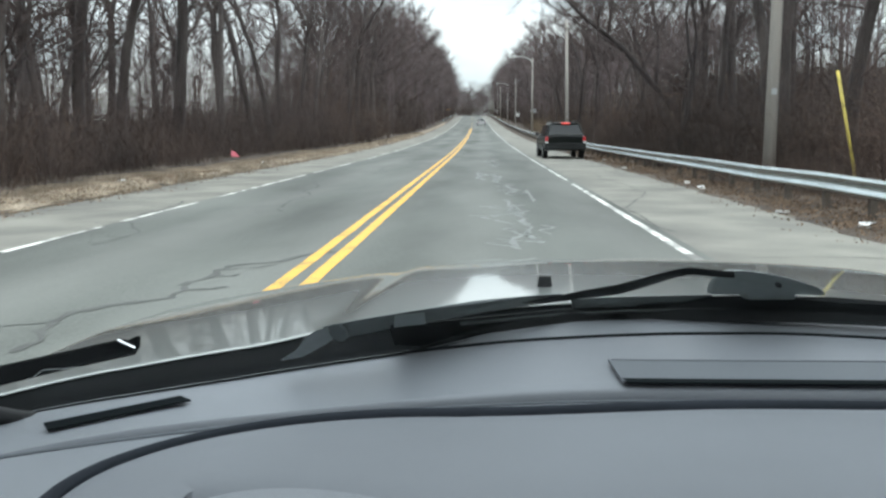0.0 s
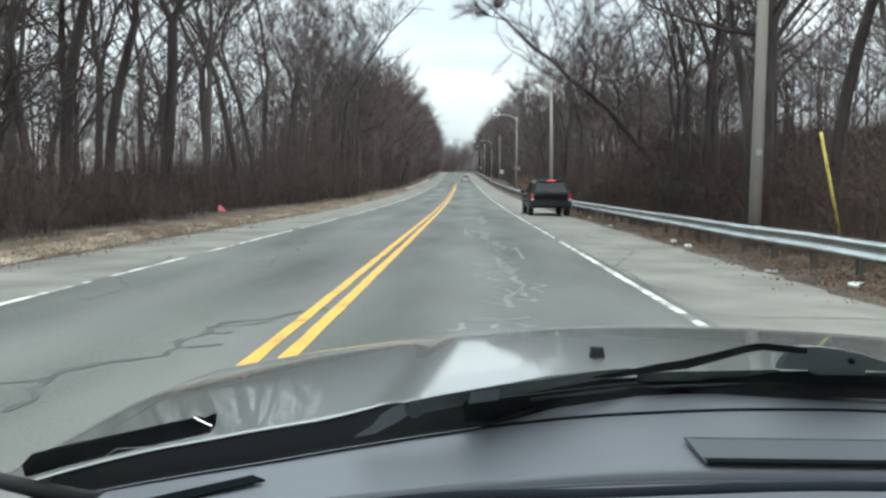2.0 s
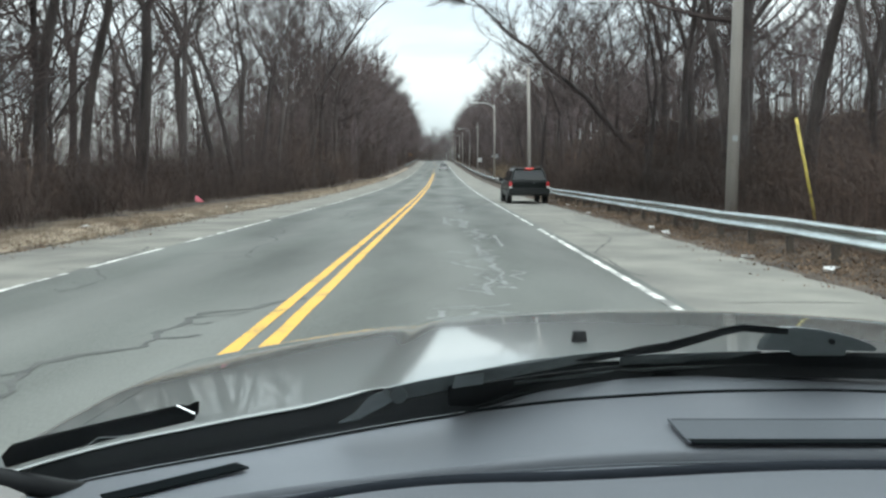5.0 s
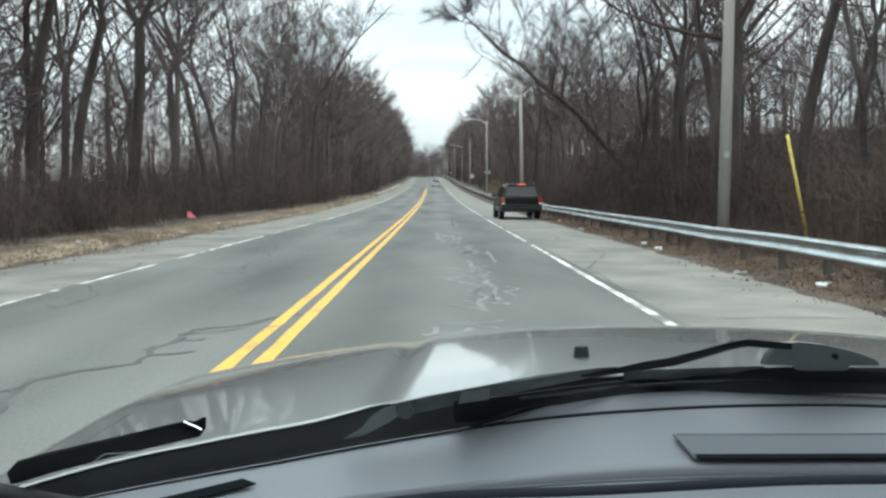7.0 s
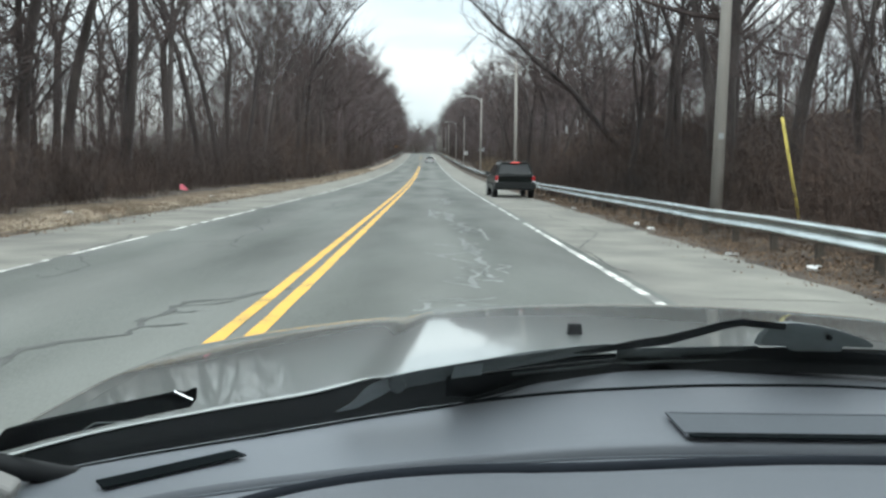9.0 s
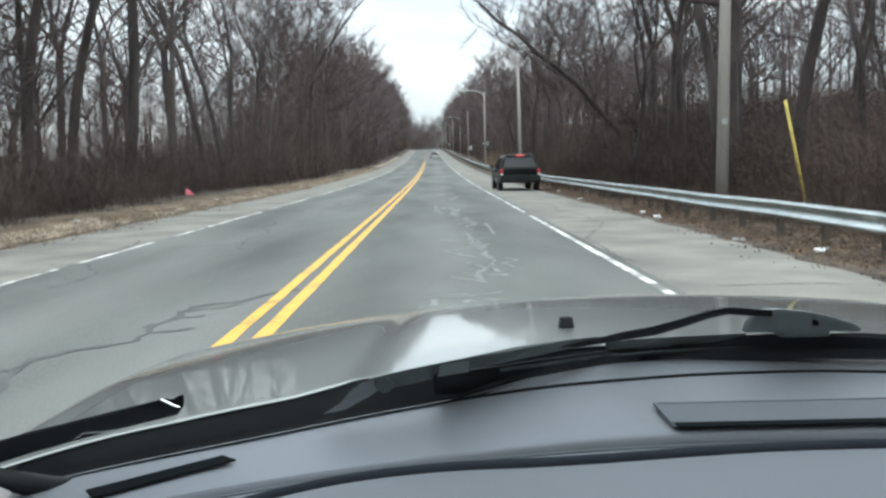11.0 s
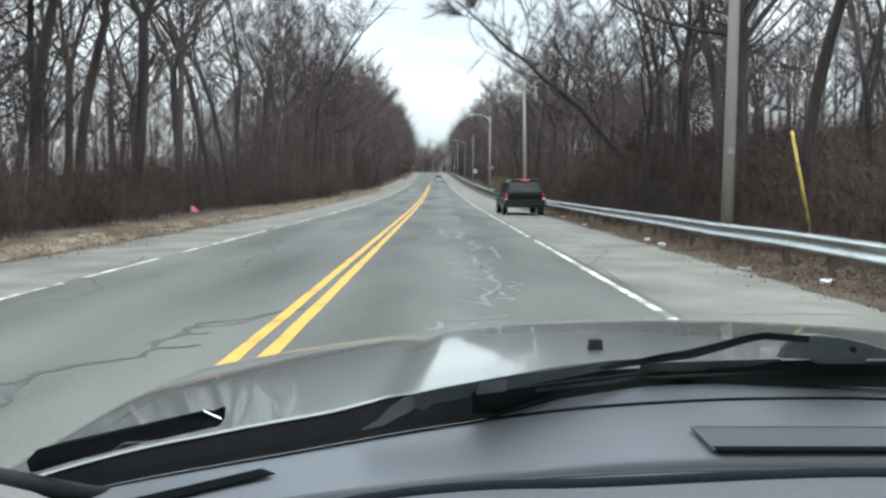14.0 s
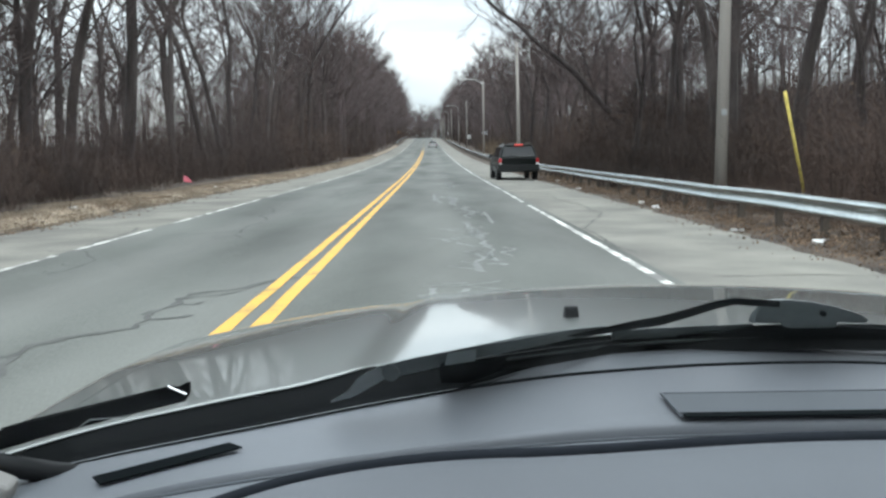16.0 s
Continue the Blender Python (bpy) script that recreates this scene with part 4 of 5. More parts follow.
stake = thing("stake", pose(x, y, ground_z(x, y)), "short pale wooden stake behind the guardrail", "stake")
part("shaft", Shape().tube([(0, 0, -0.1), (0.02, 0, 1.3)], [0.05, 0.045], 7), M_POLE, stake)

rnd = random.Random(12)
for k in range(16):
    u, y = rnd.choice([rnd.uniform(5.2, 6.0), rnd.uniform(-8.6, -7.7), rnd.uniform(5.2, 5.8)]), rnd.uniform(9, 48)
    x = road_x(y) + u
    s = Shape().plate([(rnd.uniform(0.05, 0.16) * math.cos(a), rnd.uniform(0.05, 0.12) * math.sin(a), 0.01) for a in [j * math.pi / 3 for j in range(6)]], (0.01, 0.02, rnd.uniform(0.02, 0.06)))
    ob = tagged(part("litter_scrap", s, M_SIGN if k % 3 else M_LEAF), "crumpled pale scrap of litter on the roadside", "litter", "litter scraps")
    ob.matrix_basis = pose(x, y, ground_z(x, y) - 0.005, rnd.uniform(-12, 12), rnd.uniform(-12, 12), rnd.uniform(0, 360))


# ---- vehicles ----
def loft(sections):
    """A closed body through cross-sections (y, half width low, half width belt, half width top, z low, z belt, z top)."""
    rows = []
    for y, wl_, wb, wt, z0, zb, zt in sections:
        rows.append([(-wl_ + 0.06, y, z0), (-wl_, y, z0 + 0.10), (-wb, y, zb - 0.12), (-wb + 0.03, y, zb), (-wt, y, zt - 0.05), (-wt + 0.09, y, zt),
                     (wt - 0.09, y, zt), (wt, y, zt - 0.05), (wb - 0.03, y, zb), (wb, y, zb - 0.12), (wl_, y, z0 + 0.10), (wl_ - 0.06, y, z0), (-wl_ + 0.06, y, z0)])
    s = Shape().grid(rows)
    s.add([p for p in rows[0][:-1]], [tuple(range(12))])
    s.add([p for p in rows[-1][:-1]], [tuple(range(12))[::-1]])
    return s


def ring(y, wl_, wb, wr, z0, zb, zr):
    """Half of a rounded cross-section, from the sill to the roof's middle."""
    half = [(wl_ - 0.08, z0), (wl_, z0 + 0.10), (wb - 0.01, (z0 + zb) / 2), (wb, zb - 0.16), (wb - 0.02, zb - 0.05), (wb - 0.06, zb)]
    for f in (0.33, 0.66, 0.9):
        half.append((wb - 0.06 + (wr - wb + 0.06) * f - 0.012 * (1 - f), zb + (zr - 0.09 - zb) * f))
    half += [(wr - 0.04, zr - 0.045), (wr - 0.13, zr - 0.012), (wr * 0.5, zr + 0.006)]
    return [(-x, y, z) for x, z in half] + [(0.0, y, zr + 0.012)] + [(x, y, z) for x, z in reversed(half)]


def shell(sections):
    """A closed rounded body through such cross-sections."""
    rows = [ring(*sec) for sec in sections]
    s = Shape().grid(rows)
    n = len(rows[0])
    for row, way in ((rows[0], 1), (rows[-1], -1)):
        s.add(row, [tuple(range(n))[::way]])
    s.add([p for row in rows for p in (row[0], row[-1])], [(2 * k, 2 * k + 1, 2 * k + 3, 2 * k + 2) for k in range(len(rows) - 1)])
    return s


def suv(m):
    """A large dark estate; its tail faces -y, wheels on z = 0."""
    v = thing("suv", m, "very dark green four-wheel-drive estate car parked on the shoulder", "car")
    body = part("body", shell([(-0.02, 0.82, 0.88, 0.80, 0.52, 1.00, 1.07), (0.03, 0.86, 0.92, 0.84, 0.46, 1.04, 1.13), (0.10, 0.89, 0.94, 0.80, 0.42, 1.06, 1.24), (0.24, 0.90, 0.945, 0.74, 0.40, 1.07, 1.52),
                               (0.36, 0.91, 0.95, 0.70, 0.40, 1.07, 1.70), (0.50, 0.91, 0.95, 0.70, 0.38, 1.07, 1.755), (1.4, 0.92, 0.95, 0.71, 0.38, 1.06, 1.775), (2.2, 0.92, 0.95, 0.71, 0.38, 1.05, 1.76),
                               (2.65, 0.92, 0.95, 0.70, 0.38, 1.05, 1.70), (3.0, 0.92, 0.95, 0.71, 0.38, 1.05, 1.50), (3.45, 0.92, 0.95, 0.76, 0.38, 1.04, 1.14), (3.6, 0.92, 0.95, 0.78, 0.38, 1.03, 1.09),
                               (4.4, 0.91, 0.93, 0.76, 0.40, 0.97, 1.02), (4.72, 0.86, 0.88, 0.70, 0.44, 0.90, 0.94), (4.85, 0.78, 0.80, 0.62, 0.48, 0.84, 0.87)]), M_GREENPAINT, v, "very dark green paintwork", smooth=True)
    part("rear_window", Shape().plate([(-0.76, 0.055, 1.15), (0.76, 0.055, 1.15), (0.74, 0.10, 1.24), (0.62, 0.335, 1.665), (0.56, 0.345, 1.685), (-0.56, 0.345, 1.685), (-0.62, 0.335, 1.665), (-0.74, 0.10, 1.24)],
                                      (0, -0.016, 0.008)), M_DARKGLASS, v, "dark tinted rear window", bevel=0.004)
    part("rear_wiper", Shape().tube([(0.05, 0.02, 1.13), (-0.25, 0.045, 1.19), (-0.45, 0.05, 1.20)], 0.010, 5), M_BLACK, v, "black rear wiper")
    part("spoiler", Shape().box(-0.62, 0.62, 0.26, 0.42, 1.715, 1.75, 0.01), M_GREENPAINT, v, bevel=0.012)
    part("brake_lamp", Shape().box(-0.16, 0.22, 0.235, 0.30, 1.705, 1.745), M_REDLIT, v, "lit red high brake lamp")
    for side in (-1, 1):
        for y0, y1 in ((0.42, 1.15), (1.25, 2.05), (2.13, 2.95)):
            w = Shape().plate([(side * 0.872, y0, 1.12), (side * 0.872, y1 + (0.25 if y1 > 2.9 else 0), 1.12), (side * 0.735, y1 - (0.30 if y1 > 2.9 else 0), 1.62), (side * 0.735, y0 + (0.03 if y0 > 0.5 else 0.06), 1.62)], (side * 0.022, 0, 0.006))
            part("side_window", w, M_DARKGLASS, v, "dark side window")
        part("tail_lamp", Shape().box(side * 0.85 - 0.075, side * 0.85 + 0.075, -0.035, 0.16, 0.86, 1.08, 0.012), M_REDLENS, v, "red tail lamp", bevel=0.01)
        part("reversing_lamp", Shape().box(side * 0.85 - 0.07, side * 0.85 + 0.07, -0.035, 0.14, 0.78, 0.85, 0.01), M_SIGN, v, "white reversing lamp", bevel=0.01)
        part("mirror", Shape().box(side * 1.02 - 0.10, side * 1.02 + 0.10, 2.95, 3.08, 1.10, 1.28, 0.02), M_BLACK, v, "black door mirror", bevel=0.02)
        part("roof_rail", Shape().tube([(side * 0.60, 0.5, 1.75), (side * 0.60, 0.65, 1.82), (side * 0.60, 2.1, 1.82), (side * 0.60, 2.3, 1.74)], 0.02, 6), M_GREYPLASTIC, v, "grey roof rail")
        part("side_trim", Shape().box(side * 0.93 - 0.015, side * 0.93 + 0.025, 1.0, 3.4, 0.66, 0.74), M_GREYPLASTIC, v, "grey rubbing strip")
        for y in (0.98, 3.88):
            part("wheel_arch", Shape().tube([(side * 0.80, y, 0.40), (side * 0.945, y, 0.40)], 0.44, 22), M_BLACK, v, "black wheel opening")
            wheel(v, side * 0.84, y, 0.37, 0.23, side)
    part("bumper", Shape().box(-0.94, 0.94, -0.12, 0.16, 0.46, 0.76, 0.03), M_GREYPLASTIC, v, "dark grey rear bumper with a step", bevel=0.03)
    part("bumper_step", Shape().box(-0.45, 0.45, -0.12, -0.02, 0.70, 0.745), M_BLACK, v, bevel=0.008)
    plate = part("number_plate", Shape().box(-0.16, 0.16, -0.012, 0.01, 0.84, 1.00), M_SIGNBACK, v, "pale number plate with a plain bar")
    part("print_bar", Shape().box(-0.11, 0.11, -0.018, -0.013, 0.895, 0.945), M_INK, plate)
    part("tailgate_trim", Shape().box(-0.34, 0.34, -0.018, 0.01, 1.02, 1.05), M_BLACK, v, "black tailgate handle")
    return v


suv(pose(3.85, 42.5, road_z(42.5) + land(3.6, 42.5), 0, 0, 1.5) @ Matrix.Diagonal((1, 1, 0.93, 1)))


def sedan(m):
    v = thing("sedan", m, "silver saloon car far ahead in the lane", "car")
    part("body", loft([(0.0, 0.80, 0.84, 0.70, 0.36, 0.88, 0.95), (0.9, 0.88, 0.90, 0.76, 0.26, 0.92, 0.98), (3.2, 0.88, 0.90, 0.76, 0.26, 0.90, 0.95), (4.3, 0.84, 0.85, 0.66, 0.30, 0.72, 0.76)]), M_SILVER, v, bevel=0.03)
    part("cabin", loft([(0.55, 0.72, 0.74, 0.66, 0.90, 0.96, 1.00), (1.25, 0.72, 0.74, 0.56, 0.90, 1.05, 1.42), (2.3, 0.72, 0.74, 0.56, 0.90, 1.05, 1.43), (3.2, 0.70, 0.72, 0.64, 0.88, 0.93, 0.96)]), M_DARKGLASS, v, "dark windows", bevel=0.02)
    part("roof", Shape().box(-0.55, 0.55, 1.25, 2.35, 1.42, 1.455, 0.01), M_SILVER, v, bevel=0.01)
    part("bumper", Shape().box(-0.84, 0.84, -0.06, 0.1, 0.36, 0.56, 0.02), M_SILVER, v, bevel=0.02)
    for side in (-1, 1):
        part("tail_lamp", Shape().box(side * 0.70 - 0.13, side * 0.70 + 0.13, -0.02, 0.1, 0.68, 0.84), M_RED, v, "red tail lamp")
        for y in (0.85, 3.45):
            wheel(v, side * 0.78, y, 0.32, 0.2, side)
    return v


sedan(pose(road_x(196) + 0.8, 196, road_z(196) + land(0.8, 196) + 0.0, 0.9, 0, 0))


# ---- trees: bare hardwoods ----
def branch(s, start, way, length, r0, r1, sides, steps, rnd, up=0.15, bend=0.16):
    """A bent tapering limb; returns the points along it."""
    pts, p, d = [Vector(start)], Vector(start), Vector(way).normalized()
    for k in range(steps):
        d = (d + Vector((rnd.gauss(0, bend), rnd.gauss(0, bend), rnd.gauss(0, bend * 0.6) + up))).normalized()
        p = p + d * (length / steps)
        pts.append(p.copy())
    s.tube(pts, [r0 + (r1 - r0) * k / steps for k in range(steps + 1)], sides, ends=False)
    return pts, d


def sliver(s, p, d, length, w, rnd):
    """The thinnest twigs: one narrow blade each."""
    side = d.cross(Vector((rnd.uniform(-1, 1), rnd.uniform(-1, 1), rnd.uniform(-1, 1)))).normalized() * w
    s.add([p - side, p + side, p + d * length], [(0, 1, 2)])


def bare_tree(seed, height, r, twigs, fork=0.35, lean=0.0, fine=1.0):
    """The meshes of one tree: its trunk, and its crown of leaders, limbs, branches and twigs."""
    rnd = random.Random(seed)
    trunk, crown = Shape(), Shape()
    foot_h = height * fork
    base, d = [Vector((0, 0, -0.4))], Vector((lean, rnd.gauss(0, 0.03), 1)).normalized()
    for k in range(4):
        d = (d + Vector((rnd.gauss(0, 0.08), rnd.gauss(0, 0.08), 0.04))).normalized()
        base.append(base[-1] + d * ((foot_h + 0.4) / 4))
    trunk.tube(base, [r * 1.4, r * 1.05, r * 0.97, r * 0.92, r * 0.86], 8, ends=False)
    leaders = []
    count = rnd.choice([1, 2, 2, 3])
    turn = rnd.uniform(0, 6.3)
    for k in range(count):
        a = turn + 2 * math.pi * k / count + rnd.gauss(0, 0.3)
        spread_out = 0.0 if count == 1 else rnd.uniform(0.18, 0.5)
        way = (d + Vector((math.cos(a), math.sin(a), 0)) * spread_out).normalized()
        pts, dd = branch(trunk, base[-1] - way * 0.05, way, (height - foot_h) * (1.0 if k == 0 else rnd.uniform(0.7, 0.98)), r * (0.86 if count == 1 else 0.62), 0.018, 7, 7, rnd, 0.05, 0.15)
        leaders.append((pts, r * (0.86 if count == 1 else 0.62), height - foot_h))
    limbs = []
    for n in range(20):
        pts, r0, ln0 = leaders[n % count]
        f = rnd.uniform(0.02, 0.93)
        i = min(int(f * 7), 6)
        at = pts[i].lerp(pts[i + 1], f * 7 - i)
        a = rnd.uniform(0, 2 * math.pi)
        ln = ln0 * (0.42 * (1 - f) + 0.14) * rnd.uniform(0.75, 1.3)
        limb, dd = branch(crown, at, (math.cos(a), math.sin(a), rnd.uniform(0.25, 1.3)), ln, max(r0 * (1 - f) * 0.5, 0.02), 0.010, 4, 5, rnd, 0.10, 0.18)
        limbs.append((limb, ln))
    for n in range(3):
        at = base[2].lerp(base[4], rnd.random())
        a = rnd.uniform(0, 2 * math.pi)
        limb, dd = branch(crown, at, (math.cos(a), math.sin(a), rnd.uniform(0.1, 0.7)), height * rnd.uniform(0.10, 0.2), 0.035, 0.008, 4, 5, rnd, 0.05, 0.22)
        limbs.append((limb, height * 0.15))
    subs = []
    for limb, ln in limbs:
        for k in range(6):
            f = rnd.uniform(0.2, 1.0)
            i = min(int(f * 5), 4)
            at = limb[i].lerp(limb[i + 1], f * 5 - i)
            way = (limb[i + 1] - limb[i]).normalized() + Vector((rnd.gauss(0, 0.65), rnd.gauss(0, 0.65), rnd.gauss(0.15, 0.4)))
            sub, sd = branch(crown, at, way, ln * rnd.uniform(0.3, 0.65), 0.020, 0.006, 3, 3, rnd, 0.05, 0.22)
            subs.append(sub)
    for k in range(twigs):
        sub = rnd.choice(subs)
        i = rnd.randrange(3)
        at = sub[i].lerp(sub[i + 1], rnd.random())
        way = ((sub[i + 1] - sub[i]).normalized() + Vector((rnd.gauss(0, 0.55), rnd.gauss(0, 0.55), rnd.gauss(0.1, 0.45)))).normalized()
        sliver(crown, at, way, rnd.uniform(0.4, 1.3), rnd.uniform(0.005, 0.011) * fine, rnd)
    return trunk.mesh("trunk", M_BARK, True), crown.mesh("crown", M_TWIG)


KINDS = [bare_tree(100 + k, h, r, 1500, f) for k, (h, r, f) in enumerate([(18.5, 0.19, 0.28), (20.0, 0.22, 0.36), (16.0, 0.13, 0.25), (17.5, 0.15, 0.40), (21.0, 0.26, 0.30), (14.0, 0.10, 0.22), (19.0, 0.15, 0.45)])]
LABELS = ["tall bare grey-brown hardwood at the wood's edge", "tall bare hardwood with a dark trunk in leaf litter", "slender bare tree with fine twigs", "thin leafless tree with a high crown",
          "large bare hardwood with heavy forked limbs", "small leafless tree among undergrowth", "straight leafless tree with a narrow crown"]


def plant(kind, x, y, scale, turn, tilt=0.0, label=""):
    t = thing("tree", pose(x, y, ground_z(x, y), 0, tilt, turn) @ Matrix.Scale(scale, 4), label or LABELS[kind], "tree", "bare trees of the wood")
    for name, me in zip(("trunk", "crown"), KINDS[kind]):
        ob = new(name, me)
        ob.parent = t
    return t


rnd = random.Random(5)
placed = []


def free_spot(x, y, gap):
    if any((x - a) ** 2 + (y - b) ** 2 < gap * gap for a, b in placed):
        return False
    placed.append((x, y))
    return True


LEFT_DENSE = [(-10.2, -16.0, 9, 130, 44, 2.5), (-16.0, -30.0, 12, 60, 18, 2.6)]
RIGHT_DENSE = [(9.4, 15.0, 14, 120, 40, 2.2), (15.0, 32.0, 18, 62, 12, 2.6)]
for x0, x1, y0, y1, count, gap in LEFT_DENSE + RIGHT_DENSE:
    made = tries = 0
    while made < count and tries < 4000:
        tries += 1
        y = y0 + (y1 - y0) * rnd.random() ** 1.25
        u = rnd.uniform(x0, x1)
        x = road_x(y) + u
        # a somewhat thinner stretch beyond the parked car
        if u > 0 and 60 < y and u < 24 and rnd.random() < 0.3:
            continue
        if not free_spot(x, y, gap):
            continue
        plant(rnd.randrange(7), x, y, rnd.uniform(0.8, 1.12) * (0.86 if u > 0 and y > 60 else 1.0), rnd.uniform(0, 360), rnd.gauss(0, 2.0))
        made += 1

for u, y, kind in ((-11.2, 13.5, 4), (-12.8, 17.0, 1), (-11.0, 21.5, 0), (-14.5, 15.0, 6), (-15.5, 22.5, 3), (-12.2, 27.0, 2), (-17.0, 29.0, 1), (-13.6, 33.0, 5)):
    plant(kind, road_x(y) + u, y, 0.95, 47.0 * y, 1.5 * math.sin(y))

# the leaning tree that reaches over the shoulder
KINDS.append(bare_tree(302, 19.0, 0.20, 8200, 0.42, -0.55, 0.9))
lean_x, lean_y = 14.4, 58.0
plant(7, lean_x, lean_y, 1.0, 0, -17, "dark leaning tree reaching out towards the road")

# ---- far woods, undergrowth, grasses ----
def far_tree(seed):
    r = random.Random(seed)
    s = Shape()
    h = r.uniform(15, 20)
    pts = [Vector((r.gauss(0, 0.15) * k, r.gauss(0, 0.15) * k, h * 0.9 * k / 3)) for k in range(4)]
    s.tube(pts, [0.14, 0.10, 0.06, 0.02], 4, ends=False)
    for k in range(11):
        f = r.uniform(0.18, 0.97)
        at = pts[0].lerp(pts[3], f)
        a = r.uniform(0, 6.3)
        p2, dd = branch(s, at, (math.cos(a), math.sin(a), r.uniform(0.5, 1.3)), h * (0.36 * (1 - f) + 0.10), 0.06, 0.015, 3, 2, r, 0.08)
        for j in range(20):
            b = p2[0].lerp(p2[2], r.uniform(0.3, 1.0))
            sliver(s, b, (dd + Vector((r.gauss(0, 0.6), r.gauss(0, 0.6), r.gauss(0.1, 0.5)))).normalized(), r.uniform(0.9, 2.4), r.uniform(0.014, 0.030), r)
    return s


def shrub(seed, stems, tall, w=1.0):
    r = random.Random(seed)
    s = Shape()
    for k in range(stems):
        p = Vector((r.gauss(0, 0.7), r.gauss(0, 0.7), -0.1))
        d = Vector((r.gauss(0, 0.35), r.gauss(0, 0.35), 1)).normalized()
        ln = tall * r.uniform(0.45, 1.15)
        sliver(s, p, d, ln, r.uniform(0.010, 0.022) * w, r)
        for j in range(5):
            sliver(s, p + d * (ln * r.uniform(0.25, 0.9)), (d * 0.6 + Vector((r.gauss(0, 0.7), r.gauss(0, 0.7), r.gauss(0.1, 0.5)))).normalized(), ln * r.uniform(0.15, 0.42), r.uniform(0.007, 0.014) * w, r)
    return s


def leafy(seed, count, tall):
    """Withered leaves that still hang along a few thin stems."""
    r = random.Random(seed)
    s = Shape()
    stems = [(Vector((r.gauss(0, 0.5), r.gauss(0, 0.5), -0.1)), Vector((r.gauss(0, 0.25), r.gauss(0, 0.25), 1)).normalized(), tall * r.uniform(0.5, 1.0)) for k in range(5)]
    for p, d, ln in stems:
        sliver(s, p, d, ln, 0.012, r)
    for k in range(count):
        p, d, ln = r.choice(stems)
        at = p + d * (ln * r.uniform(0.25, 1.0)) + Vector((r.gauss(0, 0.35), r.gauss(0, 0.35), r.gauss(0, 0.2)))
        a, b = Vector((r.gauss(0, 1), r.gauss(0, 1), r.gauss(0, 1))).normalized() * r.uniform(0.03, 0.06), Vector((r.gauss(0, 1), r.gauss(0, 1), r.gauss(0, 1))).normalized() * r.uniform(0.02, 0.04)
        s.add([at - a, at + b, at + a, at - b], [(0, 1, 2, 3)])
    return s


def tuft(seed, blades, tall, w):
    r = random.Random(seed)
    s = Shape()
    for k in range(blades):
        p = Vector((r.gauss(0, 0.22), r.gauss(0, 0.22), -0.02))
        d = Vector((r.gauss(0, 0.55), r.gauss(0, 0.55), 1)).normalized()
        sliver(s, p, d, tall * r.uniform(0.4, 1.1), w, r)
    return s


def leaf_scatter(seed, count):
    r = random.Random(seed)
    s = Shape()
    for k in range(count):
        x, y, a, q = r.gauss(0, 0.35), r.gauss(0, 0.35), r.uniform(0, 6.3), r.uniform(0.012, 0.032)
        c, sn = math.cos(a) * q, math.sin(a) * q
        s.add([(x - c, y - sn, 0.008), (x + sn * 0.6, y - c * 0.6, r.uniform(0.01, 0.045)), (x + c, y + sn, 0.010), (x - sn * 0.6, y + c * 0.6, r.uniform(0.01, 0.05))], [(0, 1, 2, 3)])
    return s


def scatter(name, shapes, spots, mat, label, category):
    """Many small plants joined in one mesh. spots: x, y, scale, turn."""
    packs = [(np.array(s.v), s.f) for s in shapes]
    vs, fs, base = [], [], 0
    for i, (x, y, k, a) in enumerate(spots):
        v, f = packs[i % len(packs)]
        c, sn = math.cos(a) * k, math.sin(a) * k
        z = ground_z(x, y)
        vs.append(np.stack([v[:, 0] * c - v[:, 1] * sn + x, v[:, 0] * sn + v[:, 1] * c + y, v[:, 2] * k + z], 1))
        fs += [tuple(q + base for q in face) for face in f]
        base += len(v)
    me = bpy.data.meshes.new(name)
    me.from_pydata(np.concatenate(vs).tolist(), [], fs)
    me.materials.append(mat)
    return tagged(new(name, me), label, category, kind="stuff")


def spread(count, u0, u1, y0, y1, k0, k1, power=1.0):
    out = []
    while len(out) < count:
        y, u = y0 + (y1 - y0) * rnd.random() ** power, rnd.uniform(u0, u1)
        out.append((road_x(y) + u, y, rnd.uniform(k0, k1), rnd.uniform(0, 6.28)))
    return out


FAR = [far_tree(500 + k) for k in range(8)]
scatter("far_woods", FAR, spread(400, -36, -10.5, 115, 440, 0.85, 1.15, 1.2) + spread(170, -20, -10.3, 140, 440, 0.9, 1.15) + spread(150, -12.5, -9.4, 130, 435, 1.0, 1.3), M_FARHAZE, "dense bare grey-brown woods along the road ahead", "woods")
scatter("far_woods", FAR, spread(190, 10.5, 50, 75, 190, 0.70, 0.98) + spread(300, 10.0, 50, 180, 440, 0.80, 1.05) + spread(150, 9.4, 13, 140, 435, 0.95, 1.25), M_FARHAZE, "bare brown woods on the rising ground ahead", "woods")
scatter("far_woods", FAR, spread(640, -60, 70, 446, 540, 0.8, 1.1), M_FARHAZE, "distant bare woods beyond the crest", "woods")
scatter("far_woods", FAR, spread(50, -60, -28, 40, 125, 0.8, 1.1) + spread(36, -42, -20, 16, 90, 0.7, 1.0) + spread(70, 26, 60, 20, 90, 0.5, 0.8), M_FARHAZE, "deep bare woods behind the roadside trees", "woods")
scatter("far_woods", FAR, spread(60, -50, -12, -60, 8, 0.85, 1.1) + spread(60, 11, 50, -60, 12, 0.85, 1.1), M_FARHAZE, "bare woods beside the road", "woods")
SHRUBS = [shrub(700 + k, 34, 2.6) for k in range(7)]
FINE = [shrub(720 + k, 70, 2.4, 0.5) for k in range(7)]
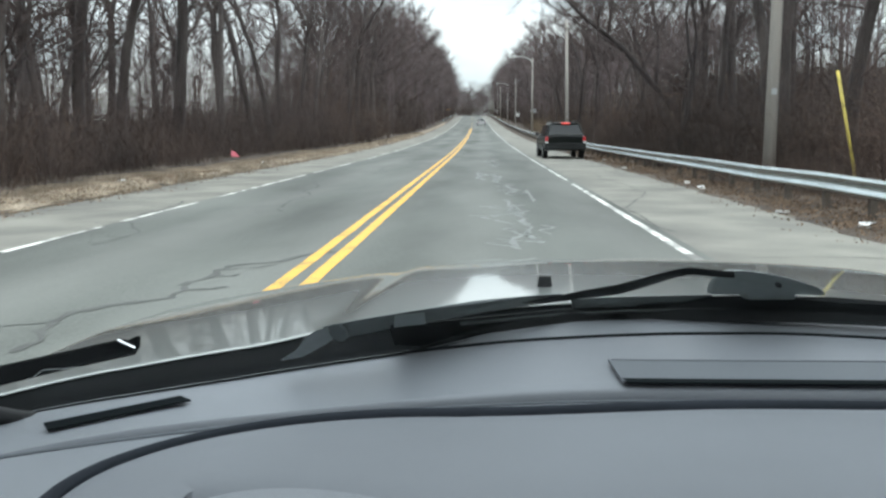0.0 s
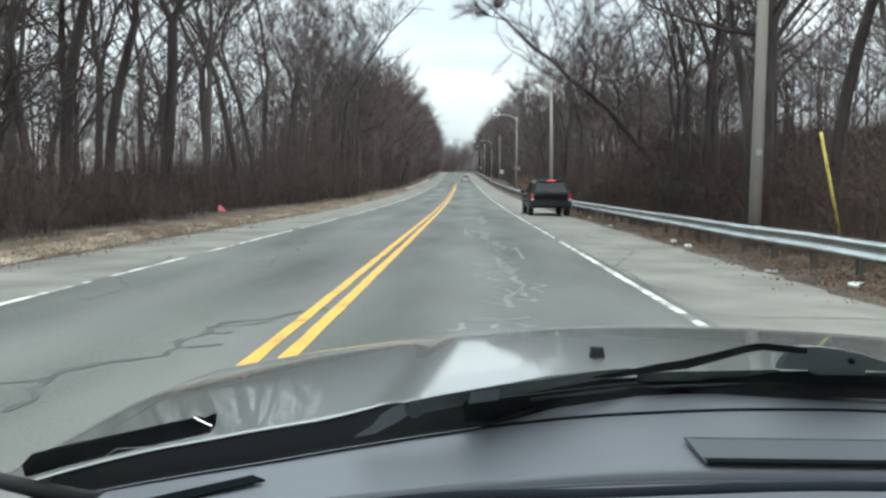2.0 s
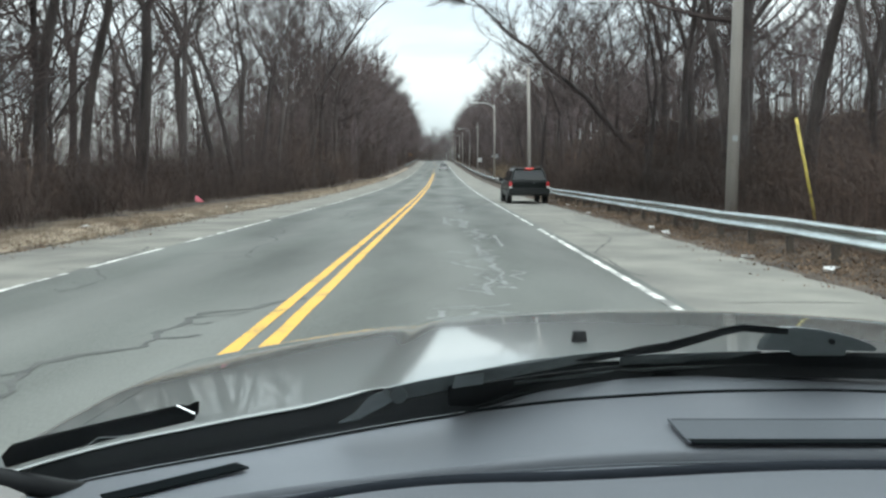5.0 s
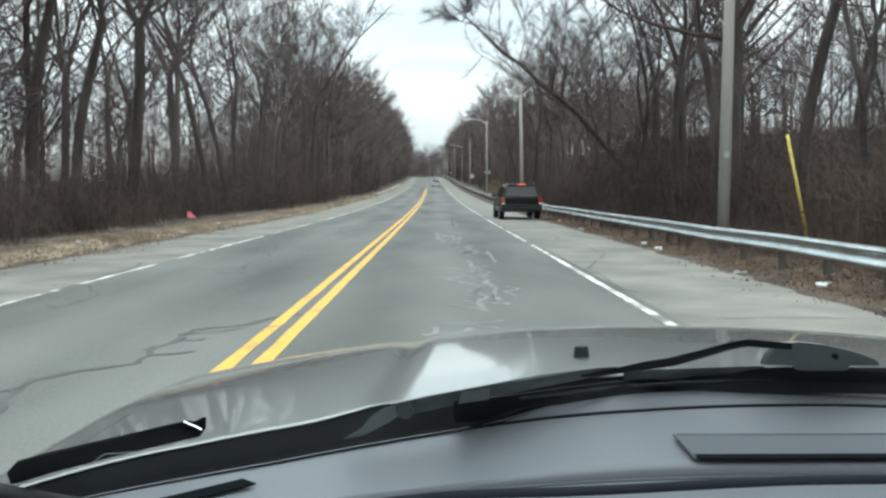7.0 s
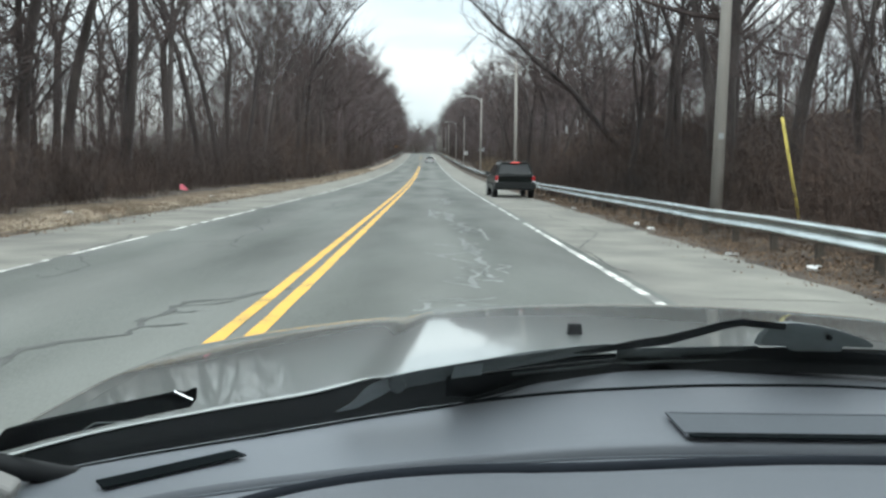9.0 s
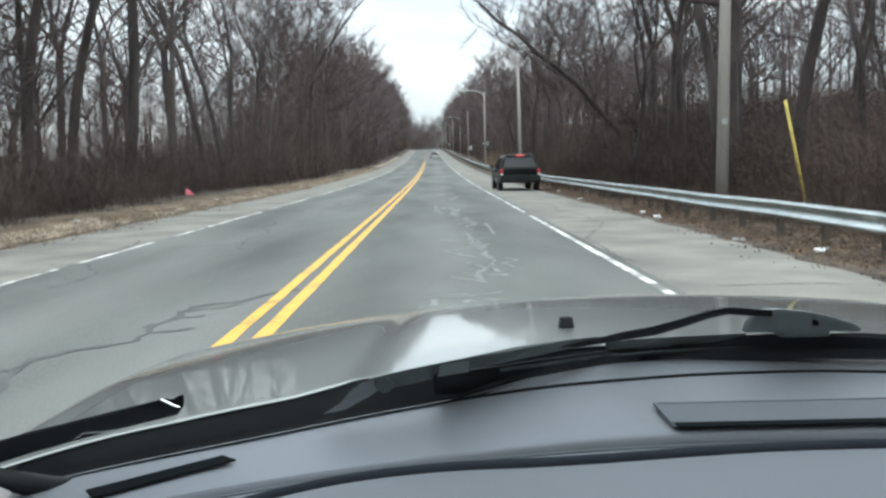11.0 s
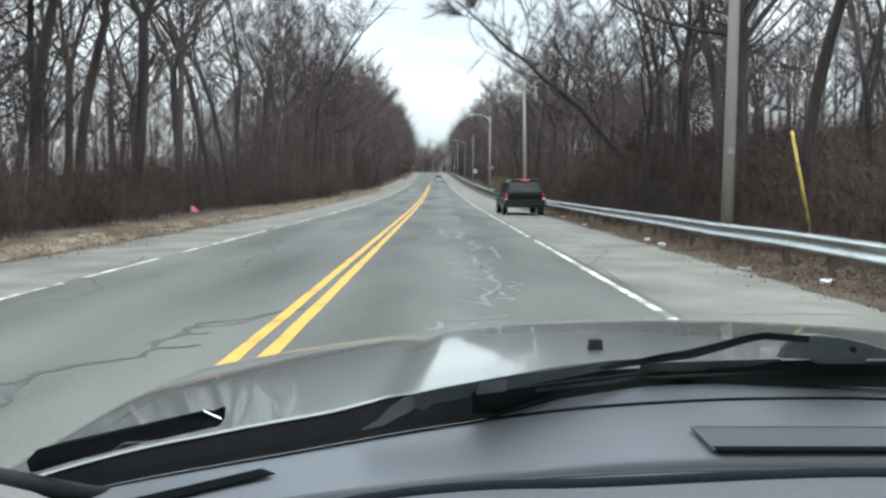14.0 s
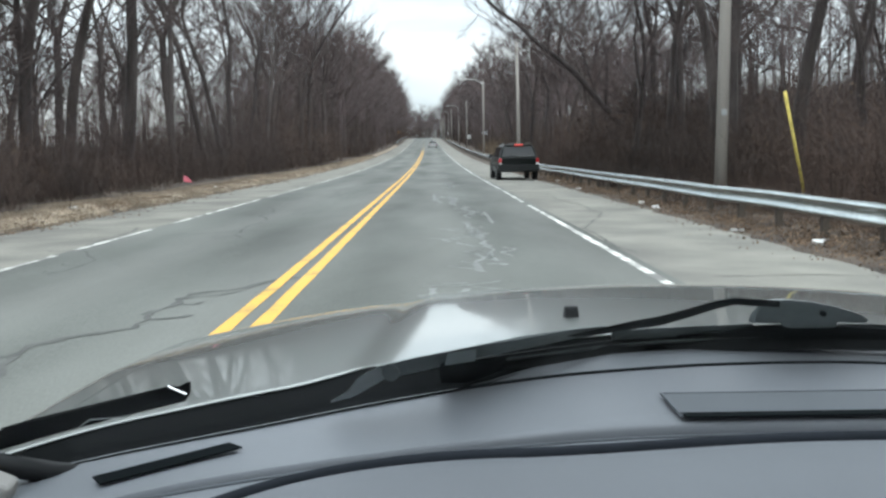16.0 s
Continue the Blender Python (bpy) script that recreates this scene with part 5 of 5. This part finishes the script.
WITHIES = [shrub(740 + k, 30, 5.0, 0.5) for k in range(6)]
scatter("undergrowth", FINE, spread(300, -17, -9.5, 6, 60, 0.30, 1.15, 1.2) + spread(150, -13, -9.4, 8, 32, 0.25, 0.65), M_BRUSH, "thin dark brown leafless undergrowth", "undergrowth")
scatter("undergrowth", SHRUBS, spread(260, -17, -9.6, 50, 150, 0.45, 1.2, 1.1) + spread(230, -34, -15, 8, 140, 0.6, 1.4, 1.2), M_BRUSH, "dense dark brown leafless undergrowth", "undergrowth")
scatter("undergrowth", FINE, spread(360, 8.3, 15, 8, 60, 0.35, 1.25, 1.2) + spread(200, 14, 26, 12, 60, 0.7, 1.5, 1.1), M_BRUSH, "tangled thin brown brush behind the guardrail", "undergrowth")
scatter("undergrowth", SHRUBS, spread(200, 8.5, 15, 50, 150, 0.5, 1.2, 1.1) + spread(260, 15, 40, 30, 150, 0.8, 1.6, 1.2) + spread(60, 11, 18, 46, 57, 1.2, 2.0), M_BRUSH, "dense reddish-brown brush on the slope", "undergrowth")
scatter("weeds", FINE, spread(230, 6.15, 8.0, 8, 70, 0.12, 0.34, 1.3), M_BRUSH, "low brown dead weeds behind the guardrail", "weeds")
scatter("undergrowth", SHRUBS, spread(260, -20, -9.9, 150, 440, 0.9, 1.7) + spread(300, 8.6, 24, 150, 440, 0.9, 1.7), M_BRUSH, "dark brown brush along the road ahead", "undergrowth")
SAPLINGS = [shrub(760 + k, 22, 5.2) for k in range(6)]
scatter("undergrowth", WITHIES, spread(150, -20, -9.9, 8, 70, 0.5, 1.25), M_TWIG, "thin leafless saplings at the wood's edge", "undergrowth")
scatter("undergrowth", SAPLINGS, spread(60, -22, -10.2, 60, 130, 0.6, 1.0) + spread(340, -24, -10.0, 70, 440, 0.9, 1.6, 1.3), M_BRUSH, "tall thin leafless saplings between the trees", "undergrowth")
scatter("undergrowth", WITHIES, spread(210, 9.0, 30, 10, 70, 0.5, 1.2), M_TWIG, "thin leafless saplings behind the guardrail", "undergrowth")
scatter("undergrowth", SAPLINGS, spread(170, 9.8, 36, 55, 130, 0.7, 1.15) + spread(260, 8.8, 30, 110, 440, 0.9, 1.4), M_BRUSH, "tall thin leafless saplings on the slope", "undergrowth")
scatter("undergrowth", SAPLINGS, spread(240, -40, 46, 444, 470, 1.1, 1.7), M_BRUSH, "dark brush beyond the crest of the road", "undergrowth")
CLINGING = [leafy(780 + k, 170, 4.2) for k in range(6)]
scatter("withered_leaves", CLINGING, spread(90, 9.5, 24, 14, 110, 0.5, 1.25) + spread(26, -18, -10.5, 12, 90, 0.4, 1.0), M_LEAF, "withered russet leaves still clinging to saplings", "leaves")
TUFTS = [tuft(800 + k, 60, 0.13, 0.006) for k in range(6)]
scatter("dry_grass", TUFTS, spread(2200, -8.9, -7.5, 8, 130, 0.6, 1.3, 1.5), M_GRASS, "flattened tan winter grass on the verge", "grass")
REEDS = [tuft(820 + k, 70, 2.3, 0.012) for k in range(5)]
scatter("reeds", REEDS, spread(130, 8.6, 15, 118, 148, 0.8, 1.2), M_REED, "stand of pale tan reeds beyond the guardrail", "reeds")
scatter("dry_grass", TUFTS, spread(260, 7.0, 12, 330, 400, 1.5, 3.0), M_GRASS, "pale dry grass on the rise ahead", "grass")
LEAVES = [leaf_scatter(840 + k, 46) for k in range(6)]
scatter("fallen_leaves", LEAVES, spread(420, 5.78, 6.9, 7, 60, 0.7, 1.4, 1.5) + spread(260, 5.55, 6.1, 6, 45, 0.6, 1.1, 1.3) + spread(120, -8.0, -7.3, 8, 60, 0.7, 1.3, 1.4), M_LEAF, "brown fallen leaves drifted below the guardrail", "leaves")
